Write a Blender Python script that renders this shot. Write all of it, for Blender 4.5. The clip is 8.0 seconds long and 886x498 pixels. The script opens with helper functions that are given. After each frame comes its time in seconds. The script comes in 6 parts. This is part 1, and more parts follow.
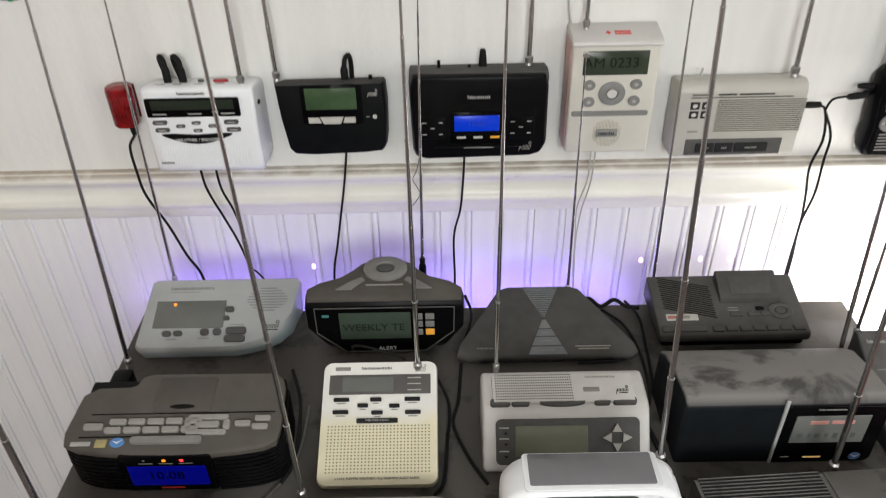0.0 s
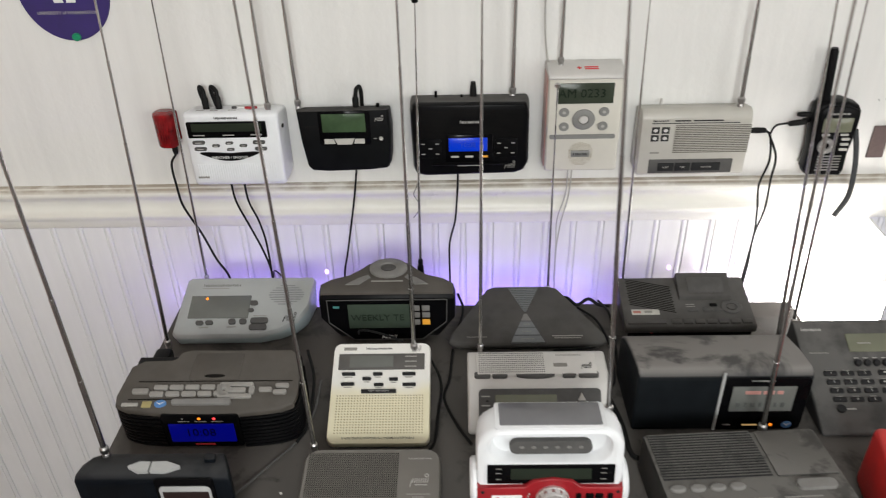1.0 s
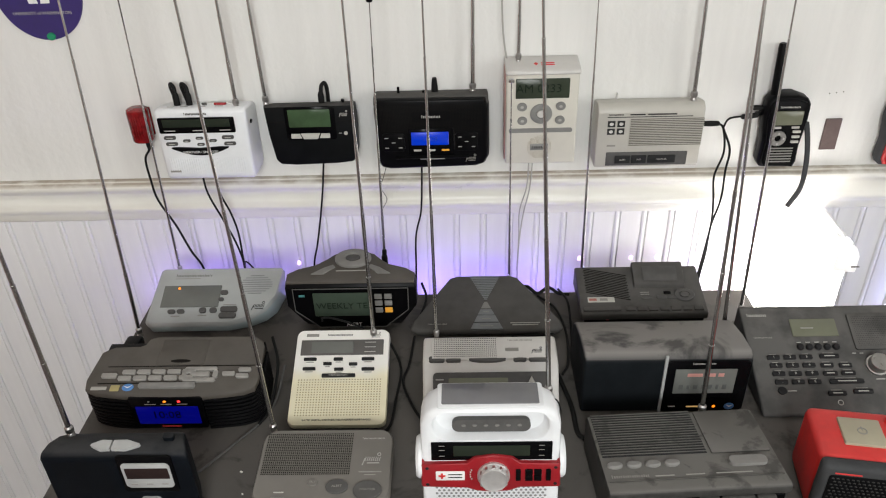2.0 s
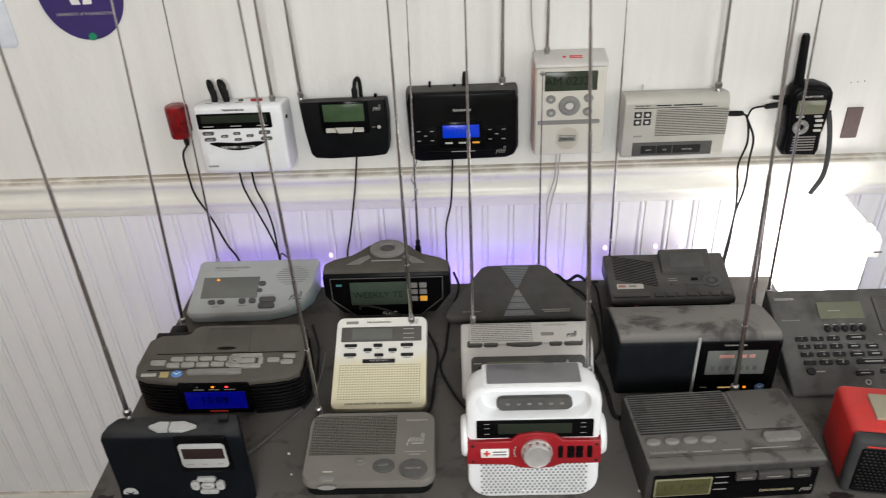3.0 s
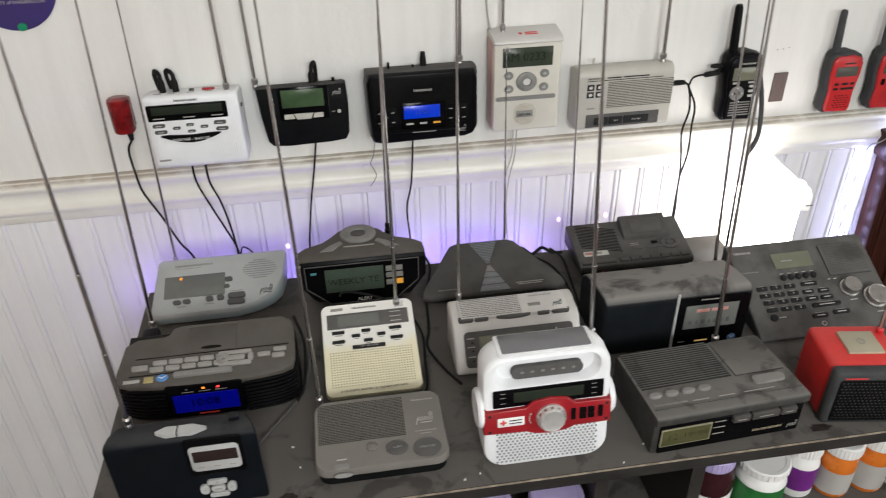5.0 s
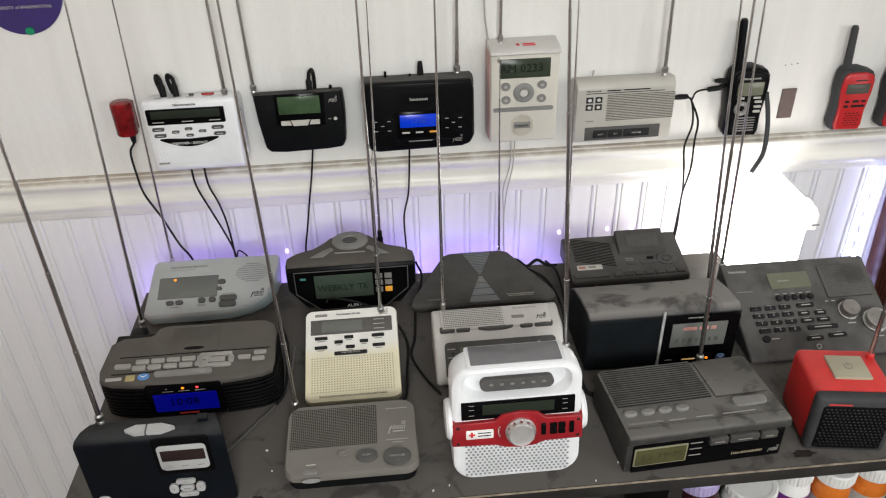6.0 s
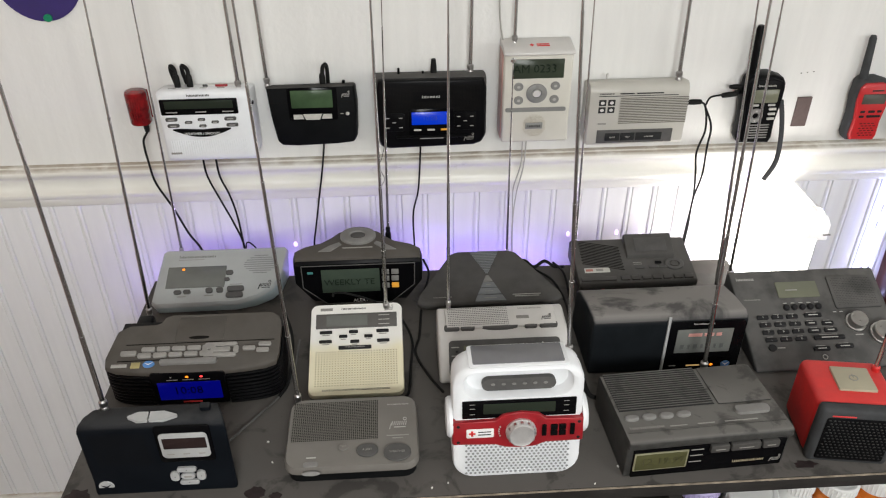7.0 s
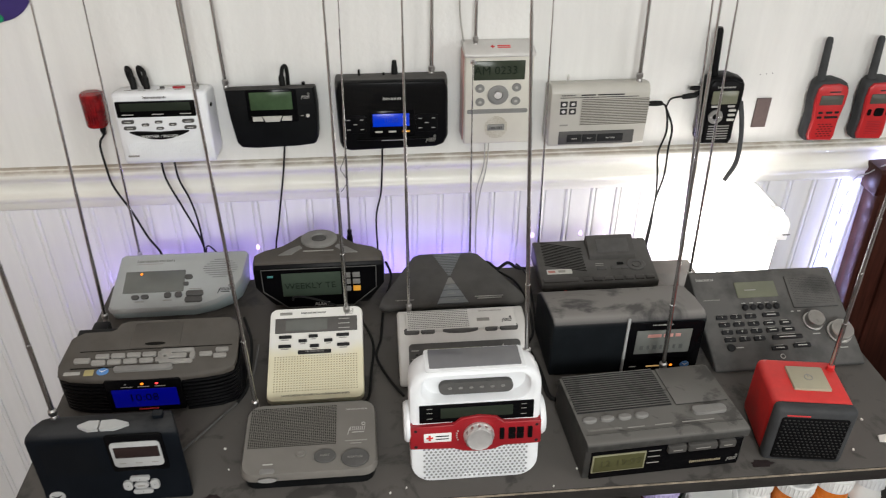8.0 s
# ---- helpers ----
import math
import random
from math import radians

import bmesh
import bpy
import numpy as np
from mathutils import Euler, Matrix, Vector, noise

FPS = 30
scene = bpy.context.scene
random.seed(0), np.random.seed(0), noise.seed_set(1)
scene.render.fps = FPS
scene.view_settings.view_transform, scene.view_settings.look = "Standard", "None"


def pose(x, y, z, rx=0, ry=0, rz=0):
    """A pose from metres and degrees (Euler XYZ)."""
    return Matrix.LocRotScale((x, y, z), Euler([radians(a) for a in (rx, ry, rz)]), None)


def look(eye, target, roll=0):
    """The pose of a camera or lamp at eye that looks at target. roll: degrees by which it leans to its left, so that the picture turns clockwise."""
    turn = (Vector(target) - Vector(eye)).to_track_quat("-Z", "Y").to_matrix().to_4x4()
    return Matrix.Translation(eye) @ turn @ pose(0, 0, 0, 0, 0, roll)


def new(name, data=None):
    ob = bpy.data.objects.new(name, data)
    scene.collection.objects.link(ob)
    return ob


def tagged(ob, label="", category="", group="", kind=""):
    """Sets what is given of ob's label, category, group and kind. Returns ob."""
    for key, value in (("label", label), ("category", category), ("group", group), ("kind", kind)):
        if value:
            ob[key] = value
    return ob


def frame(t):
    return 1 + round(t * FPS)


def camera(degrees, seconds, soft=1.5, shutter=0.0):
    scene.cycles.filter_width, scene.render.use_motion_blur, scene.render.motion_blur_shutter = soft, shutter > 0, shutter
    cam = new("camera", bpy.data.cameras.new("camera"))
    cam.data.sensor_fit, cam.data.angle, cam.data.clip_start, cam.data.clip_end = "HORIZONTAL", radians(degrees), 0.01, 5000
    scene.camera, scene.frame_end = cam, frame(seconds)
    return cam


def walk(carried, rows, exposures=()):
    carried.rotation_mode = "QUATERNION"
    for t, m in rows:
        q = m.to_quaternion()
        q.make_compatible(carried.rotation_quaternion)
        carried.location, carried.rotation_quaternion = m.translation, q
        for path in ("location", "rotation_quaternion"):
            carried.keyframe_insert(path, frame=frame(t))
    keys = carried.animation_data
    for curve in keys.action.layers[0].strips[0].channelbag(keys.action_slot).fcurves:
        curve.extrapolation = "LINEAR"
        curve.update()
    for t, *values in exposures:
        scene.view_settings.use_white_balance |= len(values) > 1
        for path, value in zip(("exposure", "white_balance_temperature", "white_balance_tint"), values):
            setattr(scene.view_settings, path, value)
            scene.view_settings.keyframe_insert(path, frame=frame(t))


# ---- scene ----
cam = camera(60.2, 8.0, soft=1.1, shutter=0.5)
PATH = [
    (0, (0.084, -0.987, 1.488), (0.074, 0.639, 0.323), -1.3),
    (0.5, (0.065, -1.068, 1.52), (0.089, 0.611, 0.433), -1.2),
    (1, (0.111, -1.154, 1.531), (0.069, 0.534, 0.46), -1.5),
    (2.5, (0.184, -1.206, 1.548), (0.123, 0.475, 0.466), -2.2),
    (3, (0.135, -1.23, 1.549), (0.067, 0.453, 0.47), -2.8),
    (3.5, (0.077, -1.232, 1.542), (0.017, 0.445, 0.453), -2.6),
    (4, (-0.016, -1.217, 1.537), (0.029, 0.447, 0.429), -2.4),
    (4.5, (-0.055, -1.221, 1.535), (0.078, 0.423, 0.404), -2.8),
    (5, (-0.007, -1.231, 1.542), (0.224, 0.416, 0.431), -1.3),
    (6.5, (0.08, -1.24, 1.54), (0.163, 0.437, 0.453), -1.3),
    (7, (0.078, -1.241, 1.541), (0.177, 0.431, 0.448), -0.3),
    (7.5, (0.089, -1.243, 1.54), (0.213, 0.425, 0.444), 0.5),
    (8, (0.104, -1.236, 1.542), (0.261, 0.431, 0.448), 0.4),
]
walk(cam, [(t, look(eye, target, roll)) for t, eye, target, roll in PATH])

# ---- light ----
scene.view_settings.exposure = 0.0
world = bpy.data.worlds.new("sky")
world.use_nodes = True
scene.world = world
sky = world.node_tree.nodes.new("ShaderNodeTexSky")
sky.sky_type = 'NISHITA'
sky.sun_disc = False
sky.sun_elevation, sky.sun_rotation = radians(38), radians(120)
world.node_tree.links.new(sky.outputs[0], world.node_tree.nodes["Background"].inputs[0])
world.node_tree.nodes["Background"].inputs[1].default_value = 0.12


def window_light(name, eye, target, w, h, watts, colour):
    data = bpy.data.lights.new(name, 'AREA')
    data.shape, data.size, data.size_y, data.energy, data.color = 'RECTANGLE', w, h, watts, colour
    ob = new(name, data)
    ob.matrix_world = look(eye, target)
    return ob


window_light("window_light_side", (1.93, -1.95, 1.62), (-0.1, -0.4, 0.9), 1.1, 1.2, 13, (1.0, 0.98, 0.955))
window_light("window_light_rear", (0.22, -2.93, 2.08), (-0.55, 0.0, 1.10), 0.8, 0.6, 47, (0.985, 1.0, 0.98))

# ---- materials ----


def mat(name, col, rough=0.5, metal=0.0, var=0.12, scale=30.0, bump=0.04, fine=500.0, dust=0.0, dustcol=(0.2, 0.19, 0.175), emit=0.0, emitcol=None, stretch=None, smear=0.0):
    m = bpy.data.materials.new(name)
    m.use_nodes = True
    n, l = m.node_tree.nodes, m.node_tree.links
    b = n["Principled BSDF"]
    b.inputs["Specular IOR Level"].default_value = 0.08 if max(col) < 0.03 and not metal else 0.15 if max(col) < 0.12 and not metal else 0.45
    b.inputs["Roughness"].default_value, b.inputs["Metallic"].default_value = rough, metal
    co = n.new("ShaderNodeTexCoord")
    mp = n.new("ShaderNodeMapping")
    l.new(co.outputs["Object"], mp.inputs[0])
    if stretch:
        mp.inputs["Scale"].default_value = stretch
    big = n.new("ShaderNodeTexNoise")
    big.inputs["Scale"].default_value, big.inputs["Detail"].default_value, big.inputs["Roughness"].default_value = scale, 5.0, 0.62
    l.new(mp.outputs[0], big.inputs["Vector"])
    ramp = n.new("ShaderNodeMapRange")
    ramp.inputs["From Min"].default_value, ramp.inputs["From Max"].default_value = 0.3, 0.7
    ramp.inputs["To Min"].default_value, ramp.inputs["To Max"].default_value = 1.0 - var, 1.0 + var * 0.6
    l.new(big.outputs["Fac"], ramp.inputs["Value"])
    mul = n.new("ShaderNodeMix")
    mul.data_type, mul.blend_type = 'RGBA', 'MULTIPLY'
    mul.inputs["Factor"].default_value = 1.0
    mul.inputs[6].default_value = (*col, 1)
    l.new(ramp.outputs[0], mul.inputs[7])
    out = mul.outputs[2]
    small = n.new("ShaderNodeTexNoise")
    small.inputs["Scale"].default_value, small.inputs["Detail"].default_value = fine, 3.0
    l.new(co.outputs["Object"], small.inputs["Vector"])
    bm_ = n.new("ShaderNodeBump")
    bm_.inputs["Strength"].default_value, bm_.inputs["Distance"].default_value = bump, 0.002
    l.new(small.outputs["Fac"], bm_.inputs["Height"])
    l.new(bm_.outputs[0], b.inputs["Normal"])
    rr = n.new("ShaderNodeMapRange")
    rr.inputs["To Min"].default_value, rr.inputs["To Max"].default_value = max(rough - 0.1, 0.02), min(rough + 0.12, 1.0)
    l.new(big.outputs["Fac"], rr.inputs["Value"])
    rough_out = rr.outputs[0]
    if dust:
        geo = n.new("ShaderNodeNewGeometry")
        sep = n.new("ShaderNodeSeparateXYZ")
        l.new(geo.outputs["Normal"], sep.inputs[0])
        up = n.new("ShaderNodeMapRange")
        up.inputs["From Min"].default_value, up.inputs["From Max"].default_value = 0.35, 0.95
        l.new(sep.outputs["Z"], up.inputs["Value"])
        patch = n.new("ShaderNodeTexNoise")
        patch.inputs["Scale"].default_value, patch.inputs["Detail"].default_value, patch.inputs["Roughness"].default_value = 22.0, 6.0, 0.6
        l.new(geo.outputs["Position"], patch.inputs["Vector"])
        pr = n.new("ShaderNodeMapRange")
        pr.inputs["From Min"].default_value, pr.inputs["From Max"].default_value = 0.36, 0.56
        pr.inputs["To Min"].default_value, pr.inputs["To Max"].default_value = 0.35, 1.0
        if smear:
            patch.inputs["Scale"].default_value, patch.inputs["Distortion"].default_value = smear, 0.5
            pr.inputs["From Min"].default_value, pr.inputs["From Max"].default_value, pr.inputs["To Min"].default_value = 0.38, 0.46, 0.35
        l.new(patch.outputs["Fac"], pr.inputs["Value"])
        f = n.new("ShaderNodeMath")
        f.operation = 'MULTIPLY'
        l.new(up.outputs[0], f.inputs[0])
        l.new(pr.outputs[0], f.inputs[1])
        f2 = n.new("ShaderNodeMath")
        f2.operation = 'MULTIPLY'
        f2.inputs[1].default_value = dust
        l.new(f.outputs[0], f2.inputs[0])
        mx = n.new("ShaderNodeMix")
        mx.data_type = 'RGBA'
        l.new(f2.outputs[0], mx.inputs["Factor"])
        l.new(out, mx.inputs[6])
        mx.inputs[7].default_value = (*dustcol, 1)
        out = mx.outputs[2]
        ra = n.new("ShaderNodeMix")
        l.new(f2.outputs[0], ra.inputs["Factor"])
        l.new(rough_out, ra.inputs[2])
        ra.inputs[3].default_value = 0.95
        rough_out = ra.outputs[0]
    l.new(out, b.inputs["Base Color"])
    l.new(rough_out, b.inputs["Roughness"])
    if emit:
        b.inputs["Emission Color"].default_value = (*(emitcol or col), 1)
        b.inputs["Emission Strength"].default_value = emit
    return m


WALL = mat("wall_paint", (0.74, 0.735, 0.71), 0.5, var=0.06, scale=5, bump=0.45, fine=80, stretch=(6, 1, 0.5))
BEAD = mat("beadboard_paint", (0.76, 0.755, 0.75), 0.5, var=0.05, scale=7, bump=0.1, fine=90, stretch=(5, 1, 0.6))
RAIL = mat("rail_gloss_paint", (0.77, 0.76, 0.70), 0.30, var=0.06, scale=8, bump=0.12, fine=60, dust=0.75, dustcol=(0.30, 0.24, 0.17))
CEIL = mat("ceiling_paint", (0.75, 0.75, 0.73), 0.9, var=0.05, scale=4)
ROOM = mat("room_paint", (0.62, 0.61, 0.58), 0.8, var=0.06, scale=3)
# rose tint is added to throw pink bounce light onto the lower left wall
PINK_BOUNCE = mat("pink_bounce_paint", (0.62, 0.47, 0.42), 0.8, var=0.06, scale=3)
CARPET = mat("carpet", (0.12, 0.098, 0.09), 0.95, var=0.4, scale=60, bump=0.6, fine=300)
BOARD = mat("black_laminate", (0.03, 0.028, 0.026), 0.42, var=0.35, scale=14, bump=0.06, fine=350, dust=0.8, dustcol=(0.108, 0.100, 0.092), smear=20.0)
EDGE = mat("worn_edge", (0.3, 0.25, 0.19), 0.7, var=0.6, scale=60)
DARKST = mat("knuckle_steel", (0.42, 0.41, 0.40), 0.36, metal=1.0, var=0.2, scale=90, bump=0.02)
BLACKP = mat("black_plastic", (0.004, 0.004, 0.0045), 0.34, var=0.25, scale=30, bump=0.05, fine=900)
BLACKD = mat("dusty_black_plastic", (0.006, 0.0065, 0.007), 0.45, var=0.3, scale=30, bump=0.08, fine=900, dust=0.6, dustcol=(0.11, 0.106, 0.10))
NAVY = mat("navy_black_plastic", (0.0045, 0.006, 0.0085), 0.46, var=0.25, scale=26, bump=0.05, fine=900, dust=0.4, dustcol=(0.09, 0.09, 0.09))
TAUPE = mat("taupe_plastic", (0.080, 0.071, 0.061), 0.5, var=0.15, scale=26, bump=0.07, fine=1000, dust=0.35, dustcol=(0.125, 0.119, 0.11))
GREYD = mat("charcoal_plastic", (0.043, 0.043, 0.042), 0.5, var=0.2, scale=30, bump=0.08, fine=900, dust=0.75, dustcol=(0.14, 0.135, 0.128))
SLATE = mat("slate_plastic", (0.066, 0.063, 0.059), 0.5, var=0.2, scale=30, bump=0.08, fine=900, dust=0.5, dustcol=(0.12, 0.117, 0.112))
DUSTG = mat("dust_grey_plastic", (0.05, 0.049, 0.046), 0.55, var=0.4, scale=60, bump=0.14, fine=700, dust=0.9, dustcol=(0.155, 0.149, 0.139), smear=24.0)
BOXB = mat("box_black_plastic", (0.010, 0.012, 0.014), 0.42, var=0.25, scale=30, bump=0.05, fine=900, dust=0.9, dustcol=(0.25, 0.238, 0.226), smear=9.0)
GREYG = mat("warm_grey_plastic", (0.155, 0.145, 0.13), 0.45, var=0.1, scale=24, bump=0.06, fine=1000, dust=0.25, dustcol=(0.2, 0.19, 0.17))
SILVER = mat("silver_grey_plastic", (0.40, 0.405, 0.40), 0.4, var=0.08, scale=20, bump=0.05, fine=1100)
SILVER2 = mat("silver_paint_plastic", (0.58, 0.565, 0.54), 0.38, var=0.08, scale=20, bump=0.05, fine=1100)
MIST = mat("pale_grey_plastic", (0.36, 0.375, 0.37), 0.42, var=0.08, scale=20, bump=0.05, fine=1000)
MISTSIDE = mat("pale_blue_grey_plastic", (0.32, 0.38, 0.39), 0.42, var=0.08, scale=20)
WHITE = mat("white_plastic", (0.77, 0.785, 0.80), 0.35, var=0.06, scale=22, bump=0.03, fine=900)
CREAM = mat("yellowed_plastic", (0.74, 0.68, 0.49), 0.4, var=0.1, scale=16, bump=0.03, fine=900)
IVORY = mat("ivory_plastic", (0.60, 0.58, 0.515), 0.42, var=0.06, scale=18, bump=0.03, fine=900)
KEYG = mat("stone_grey_key", (0.21, 0.21, 0.20), 0.45, var=0.08, scale=50)
BEIGE = mat("beige_silver_plastic", (0.46, 0.445, 0.40), 0.4, var=0.07, scale=18, bump=0.04, fine=1000)
RED = mat("red_plastic", (0.30, 0.012, 0.018), 0.32, var=0.15, scale=30, bump=0.03, fine=800)
REDS = mat("red_rubber", (0.62, 0.028, 0.026), 0.5, var=0.2, scale=26, bump=0.05, fine=900, dust=0.15, dustcol=(0.5, 0.12, 0.10))
REDH = mat("bright_red_plastic", (0.47, 0.013, 0.016), 0.38, var=0.1, scale=26, bump=0.04, fine=900)
REDLENS = mat("red_lens", (0.22, 0.006, 0.008), 0.1, var=0.7, scale=60, bump=0.8, fine=140)
RUBBER = mat("grey_rubber", (0.05, 0.052, 0.054), 0.6, var=0.2, scale=40, bump=0.1, fine=900)
DARKK = mat("dark_key", (0.025, 0.025, 0.026), 0.5, var=0.2, scale=60)
GREYK = mat("grey_key", (0.20, 0.195, 0.185), 0.5, var=0.15, scale=60)
INLAY = mat("blue_grey_inlay", (0.17, 0.18, 0.187), 0.5, var=0.12, scale=60)
MIDK = mat("mid_grey_key", (0.09, 0.088, 0.085), 0.5, var=0.15, scale=60)
SILVERK = mat("worn_silver_key", (0.29, 0.28, 0.26), 0.45, var=0.15, scale=60)
PALEK = mat("pale_key", (0.50, 0.49, 0.45), 0.5, var=0.12, scale=60)
HOLE = mat("grille_hole", (0.012, 0.011, 0.01), 0.9, var=0.2, scale=60)
HOLEC = mat("cream_hole", (0.25, 0.20, 0.10), 0.9, var=0.2, scale=60)
SLOTB = mat("beige_slot", (0.13, 0.12, 0.10), 0.8, var=0.2, scale=60)
HOLEW = mat("white_hole", (0.24, 0.245, 0.25), 0.9, var=0.2, scale=60)
LCD = mat("lcd_green_grey", (0.15, 0.155, 0.11), 0.14, var=0.1, scale=20, bump=0.0)
LCDBR = mat("lcd_brown_grey", (0.085, 0.082, 0.07), 0.2, var=0.15, scale=30, bump=0.0)
LCDG = mat("lcd_grey", (0.14, 0.145, 0.135), 0.1, var=0.1, scale=20, bump=0.0)
LCDD = mat("lcd_dark", (0.022, 0.028, 0.02), 0.1, var=0.1, scale=20, bump=0.0)
LCDO = mat("lcd_olive", (0.075, 0.074, 0.033), 0.12, var=0.1, scale=20, bump=0.0)
LCDGR = mat("lcd_lit_green", (0.05, 0.085, 0.042), 0.2, var=0.3, scale=25, bump=0.0, emit=0.012, emitcol=(0.1, 0.3, 0.12))
LCDB = mat("lcd_lit_blue", (0.0, 0.01, 0.2), 0.2, var=0.1, scale=20, bump=0.0, emit=0.42, emitcol=(0.0, 0.06, 0.9))
LCDN = mat("lcd_lit_deep_blue", (0.0, 0.0, 0.1), 0.2, var=0.1, scale=20, bump=0.0, emit=0.13, emitcol=(0.006, 0.012, 0.85))
SOLAR = mat("solar_window", (0.17, 0.17, 0.18), 0.12, var=0.1, scale=18, bump=0.0)
GLOSS = mat("gloss_black", (0.003, 0.003, 0.0035), 0.08, var=0.1, scale=20, bump=0.0)
SATIN = mat("satin_metal_paint", (0.62, 0.61, 0.60), 0.34, metal=0.55, var=0.12, scale=90, bump=0.02)
STEEL = mat("dull_steel", (0.60, 0.595, 0.59), 0.20, metal=1.0, var=0.08, scale=90, bump=0.02)
ALU = mat("brushed_aluminium", (0.55, 0.54, 0.52), 0.3, metal=1.0, var=0.1, scale=90, bump=0.02)
WIRE = mat("black_cable", (0.012, 0.012, 0.012), 0.5, var=0.1)
WIREW = mat("clear_cable", (0.4, 0.39, 0.36), 0.4, var=0.1)
INKD = mat("dark_print", (0.03, 0.03, 0.03), 0.6, var=0.05)
INKL = mat("light_print", (0.40, 0.39, 0.365), 0.6, var=0.05)
INKW = mat("white_print", (0.75, 0.75, 0.73), 0.6, var=0.05)
INKM = mat("faded_print", (0.26, 0.25, 0.23), 0.6, var=0.05)
INKR = mat("red_print", (0.6, 0.03, 0.03), 0.6, var=0.05)
INKB = mat("blue_print", (0.08, 0.22, 0.5), 0.5, var=0.05)
SEG = mat("lcd_segment", (0.012, 0.018, 0.012), 0.4, var=0.05)
SEGB = mat("blue_lcd_segment", (0.0, 0.0, 0.03), 0.4, var=0.05)
AMBER = mat("amber_led", (0.7, 0.2, 0.01), 0.3, emit=1.5, emitcol=(1.0, 0.24, 0.01))
REDLED = mat("red_led", (0.9, 0.05, 0.02), 0.3, emit=2.0, emitcol=(1.0, 0.04, 0.05))
ORANGEK = mat("orange_key", (0.75, 0.35, 0.04), 0.4, emit=0.15, emitcol=(1.0, 0.45, 0.05))
PURPLE = mat("violet_led", (0.5, 0.4, 0.9), 0.3, emit=2.2, emitcol=(0.75, 0.5, 1.0))
PURPLE2 = mat("deep_violet_led", (0.5, 0.4, 0.9), 0.3, emit=180.0, emitcol=(0.37, 0.27, 1.0))
COOL = mat("cool_white_led", (0.8, 0.85, 0.95), 0.3, emit=120.0, emitcol=(0.46, 0.50, 1.0))
PANEL = mat("light_diffuser", (0.85, 0.85, 0.84), 0.5, emit=9.0, emitcol=(1.0, 0.94, 0.88))
# emission added to the plain cap stands in for the lamp's glare on it
CAPGLOW = mat("added_cap_glow", (0.8, 0.8, 0.8), 0.4, emit=0.45, emitcol=(1.0, 0.95, 0.92))
WOOD = mat("dark_mahogany", (0.045, 0.014, 0.009), 0.35, var=0.5, scale=9, bump=0.08, fine=120, stretch=(14, 14, 1))
LILAC = mat("lilac_cap", (0.42, 0.36, 0.60), 0.45, var=0.06)
GLASSB = mat("brown_bottle", (0.035, 0.01, 0.012), 0.1, var=0.2)
GREENL = mat("green_label", (0.02, 0.15, 0.035), 0.4, var=0.3, scale=60)
PURPL = mat("purple_label", (0.15, 0.02, 0.2), 0.4, var=0.2)
ORANGE = mat("orange_bottle", (0.6, 0.16, 0.02), 0.25, var=0.2)
PENNANT = mat("purple_felt", (0.035, 0.02, 0.13), 0.75, var=0.15, scale=50)
PIN = mat("green_pin", (0.01, 0.25, 0.12), 0.3, var=0.1)
PLATEW = mat("plate_paint", (0.62, 0.66, 0.72), 0.35, var=0.12, scale=18)
PLATEY = mat("plate_yellow", (0.75, 0.5, 0.05), 0.35, var=0.3, scale=60)
TAPE = mat("brown_felt_pad", (0.13, 0.095, 0.09), 0.9, var=0.15, scale=120)
FLAKE = mat("paper_flake", (0.7, 0.68, 0.64), 0.8)


def aged_mat():
    """White plastic that has yellowed over its lower half."""
    m = mat("aged_white_plastic", (0.74, 0.69, 0.50), 0.38, var=0.08, scale=16, bump=0.03, fine=900)
    n, l = m.node_tree.nodes, m.node_tree.links
    b = n["Principled BSDF"]
    co, sep, fleck = n.new("ShaderNodeTexCoord"), n.new("ShaderNodeSeparateXYZ"), n.new("ShaderNodeTexNoise")
    l.new(co.outputs["Object"], sep.inputs[0])
    l.new(co.outputs["Object"], fleck.inputs["Vector"])
    fleck.inputs["Scale"].default_value, fleck.inputs["Detail"].default_value = 22.0, 4.0
    add = n.new("ShaderNodeMath")
    add.operation, add.inputs[1].default_value = 'MULTIPLY_ADD', 0.03
    l.new(fleck.outputs["Fac"], add.inputs[0])
    l.new(sep.outputs["Y"], add.inputs[2])
    up = n.new("ShaderNodeMapRange")
    up.interpolation_type = 'SMOOTHSTEP'
    up.inputs["From Min"].default_value, up.inputs["From Max"].default_value = 0.070, 0.096
    l.new(add.outputs[0], up.inputs["Value"])
    mx = n.new("ShaderNodeMix")
    mx.data_type = 'RGBA'
    l.new(up.outputs[0], mx.inputs["Factor"])
    l.new(b.inputs["Base Color"].links[0].from_socket, mx.inputs[6])
    mx.inputs[7].default_value = (0.76, 0.75, 0.71, 1)
    l.new(mx.outputs[2], b.inputs["Base Color"])
    return m


AGED = aged_mat()


def plaid_mat():
    m = mat("red_black_plaid", (0.35, 0.02, 0.02), 0.9, var=0.2, scale=40, bump=0.4, fine=400)
    n, l = m.node_tree.nodes, m.node_tree.links
    b = n["Principled BSDF"]
    ch = n.new("ShaderNodeTexChecker")
    ch.inputs["Scale"].default_value = 22.0
    ch.inputs["Color1"].default_value, ch.inputs["Color2"].default_value = (0.35, 0.015, 0.02, 1), (0.02, 0.02, 0.035, 1)
    co = n.new("ShaderNodeTexCoord")
    l.new(co.outputs["Object"], ch.inputs["Vector"])
    l.new(ch.outputs[0], b.inputs["Base Color"])
    return m


PLAID = plaid_mat()

# ---- shape helpers ----
ID = Matrix.Identity(4)


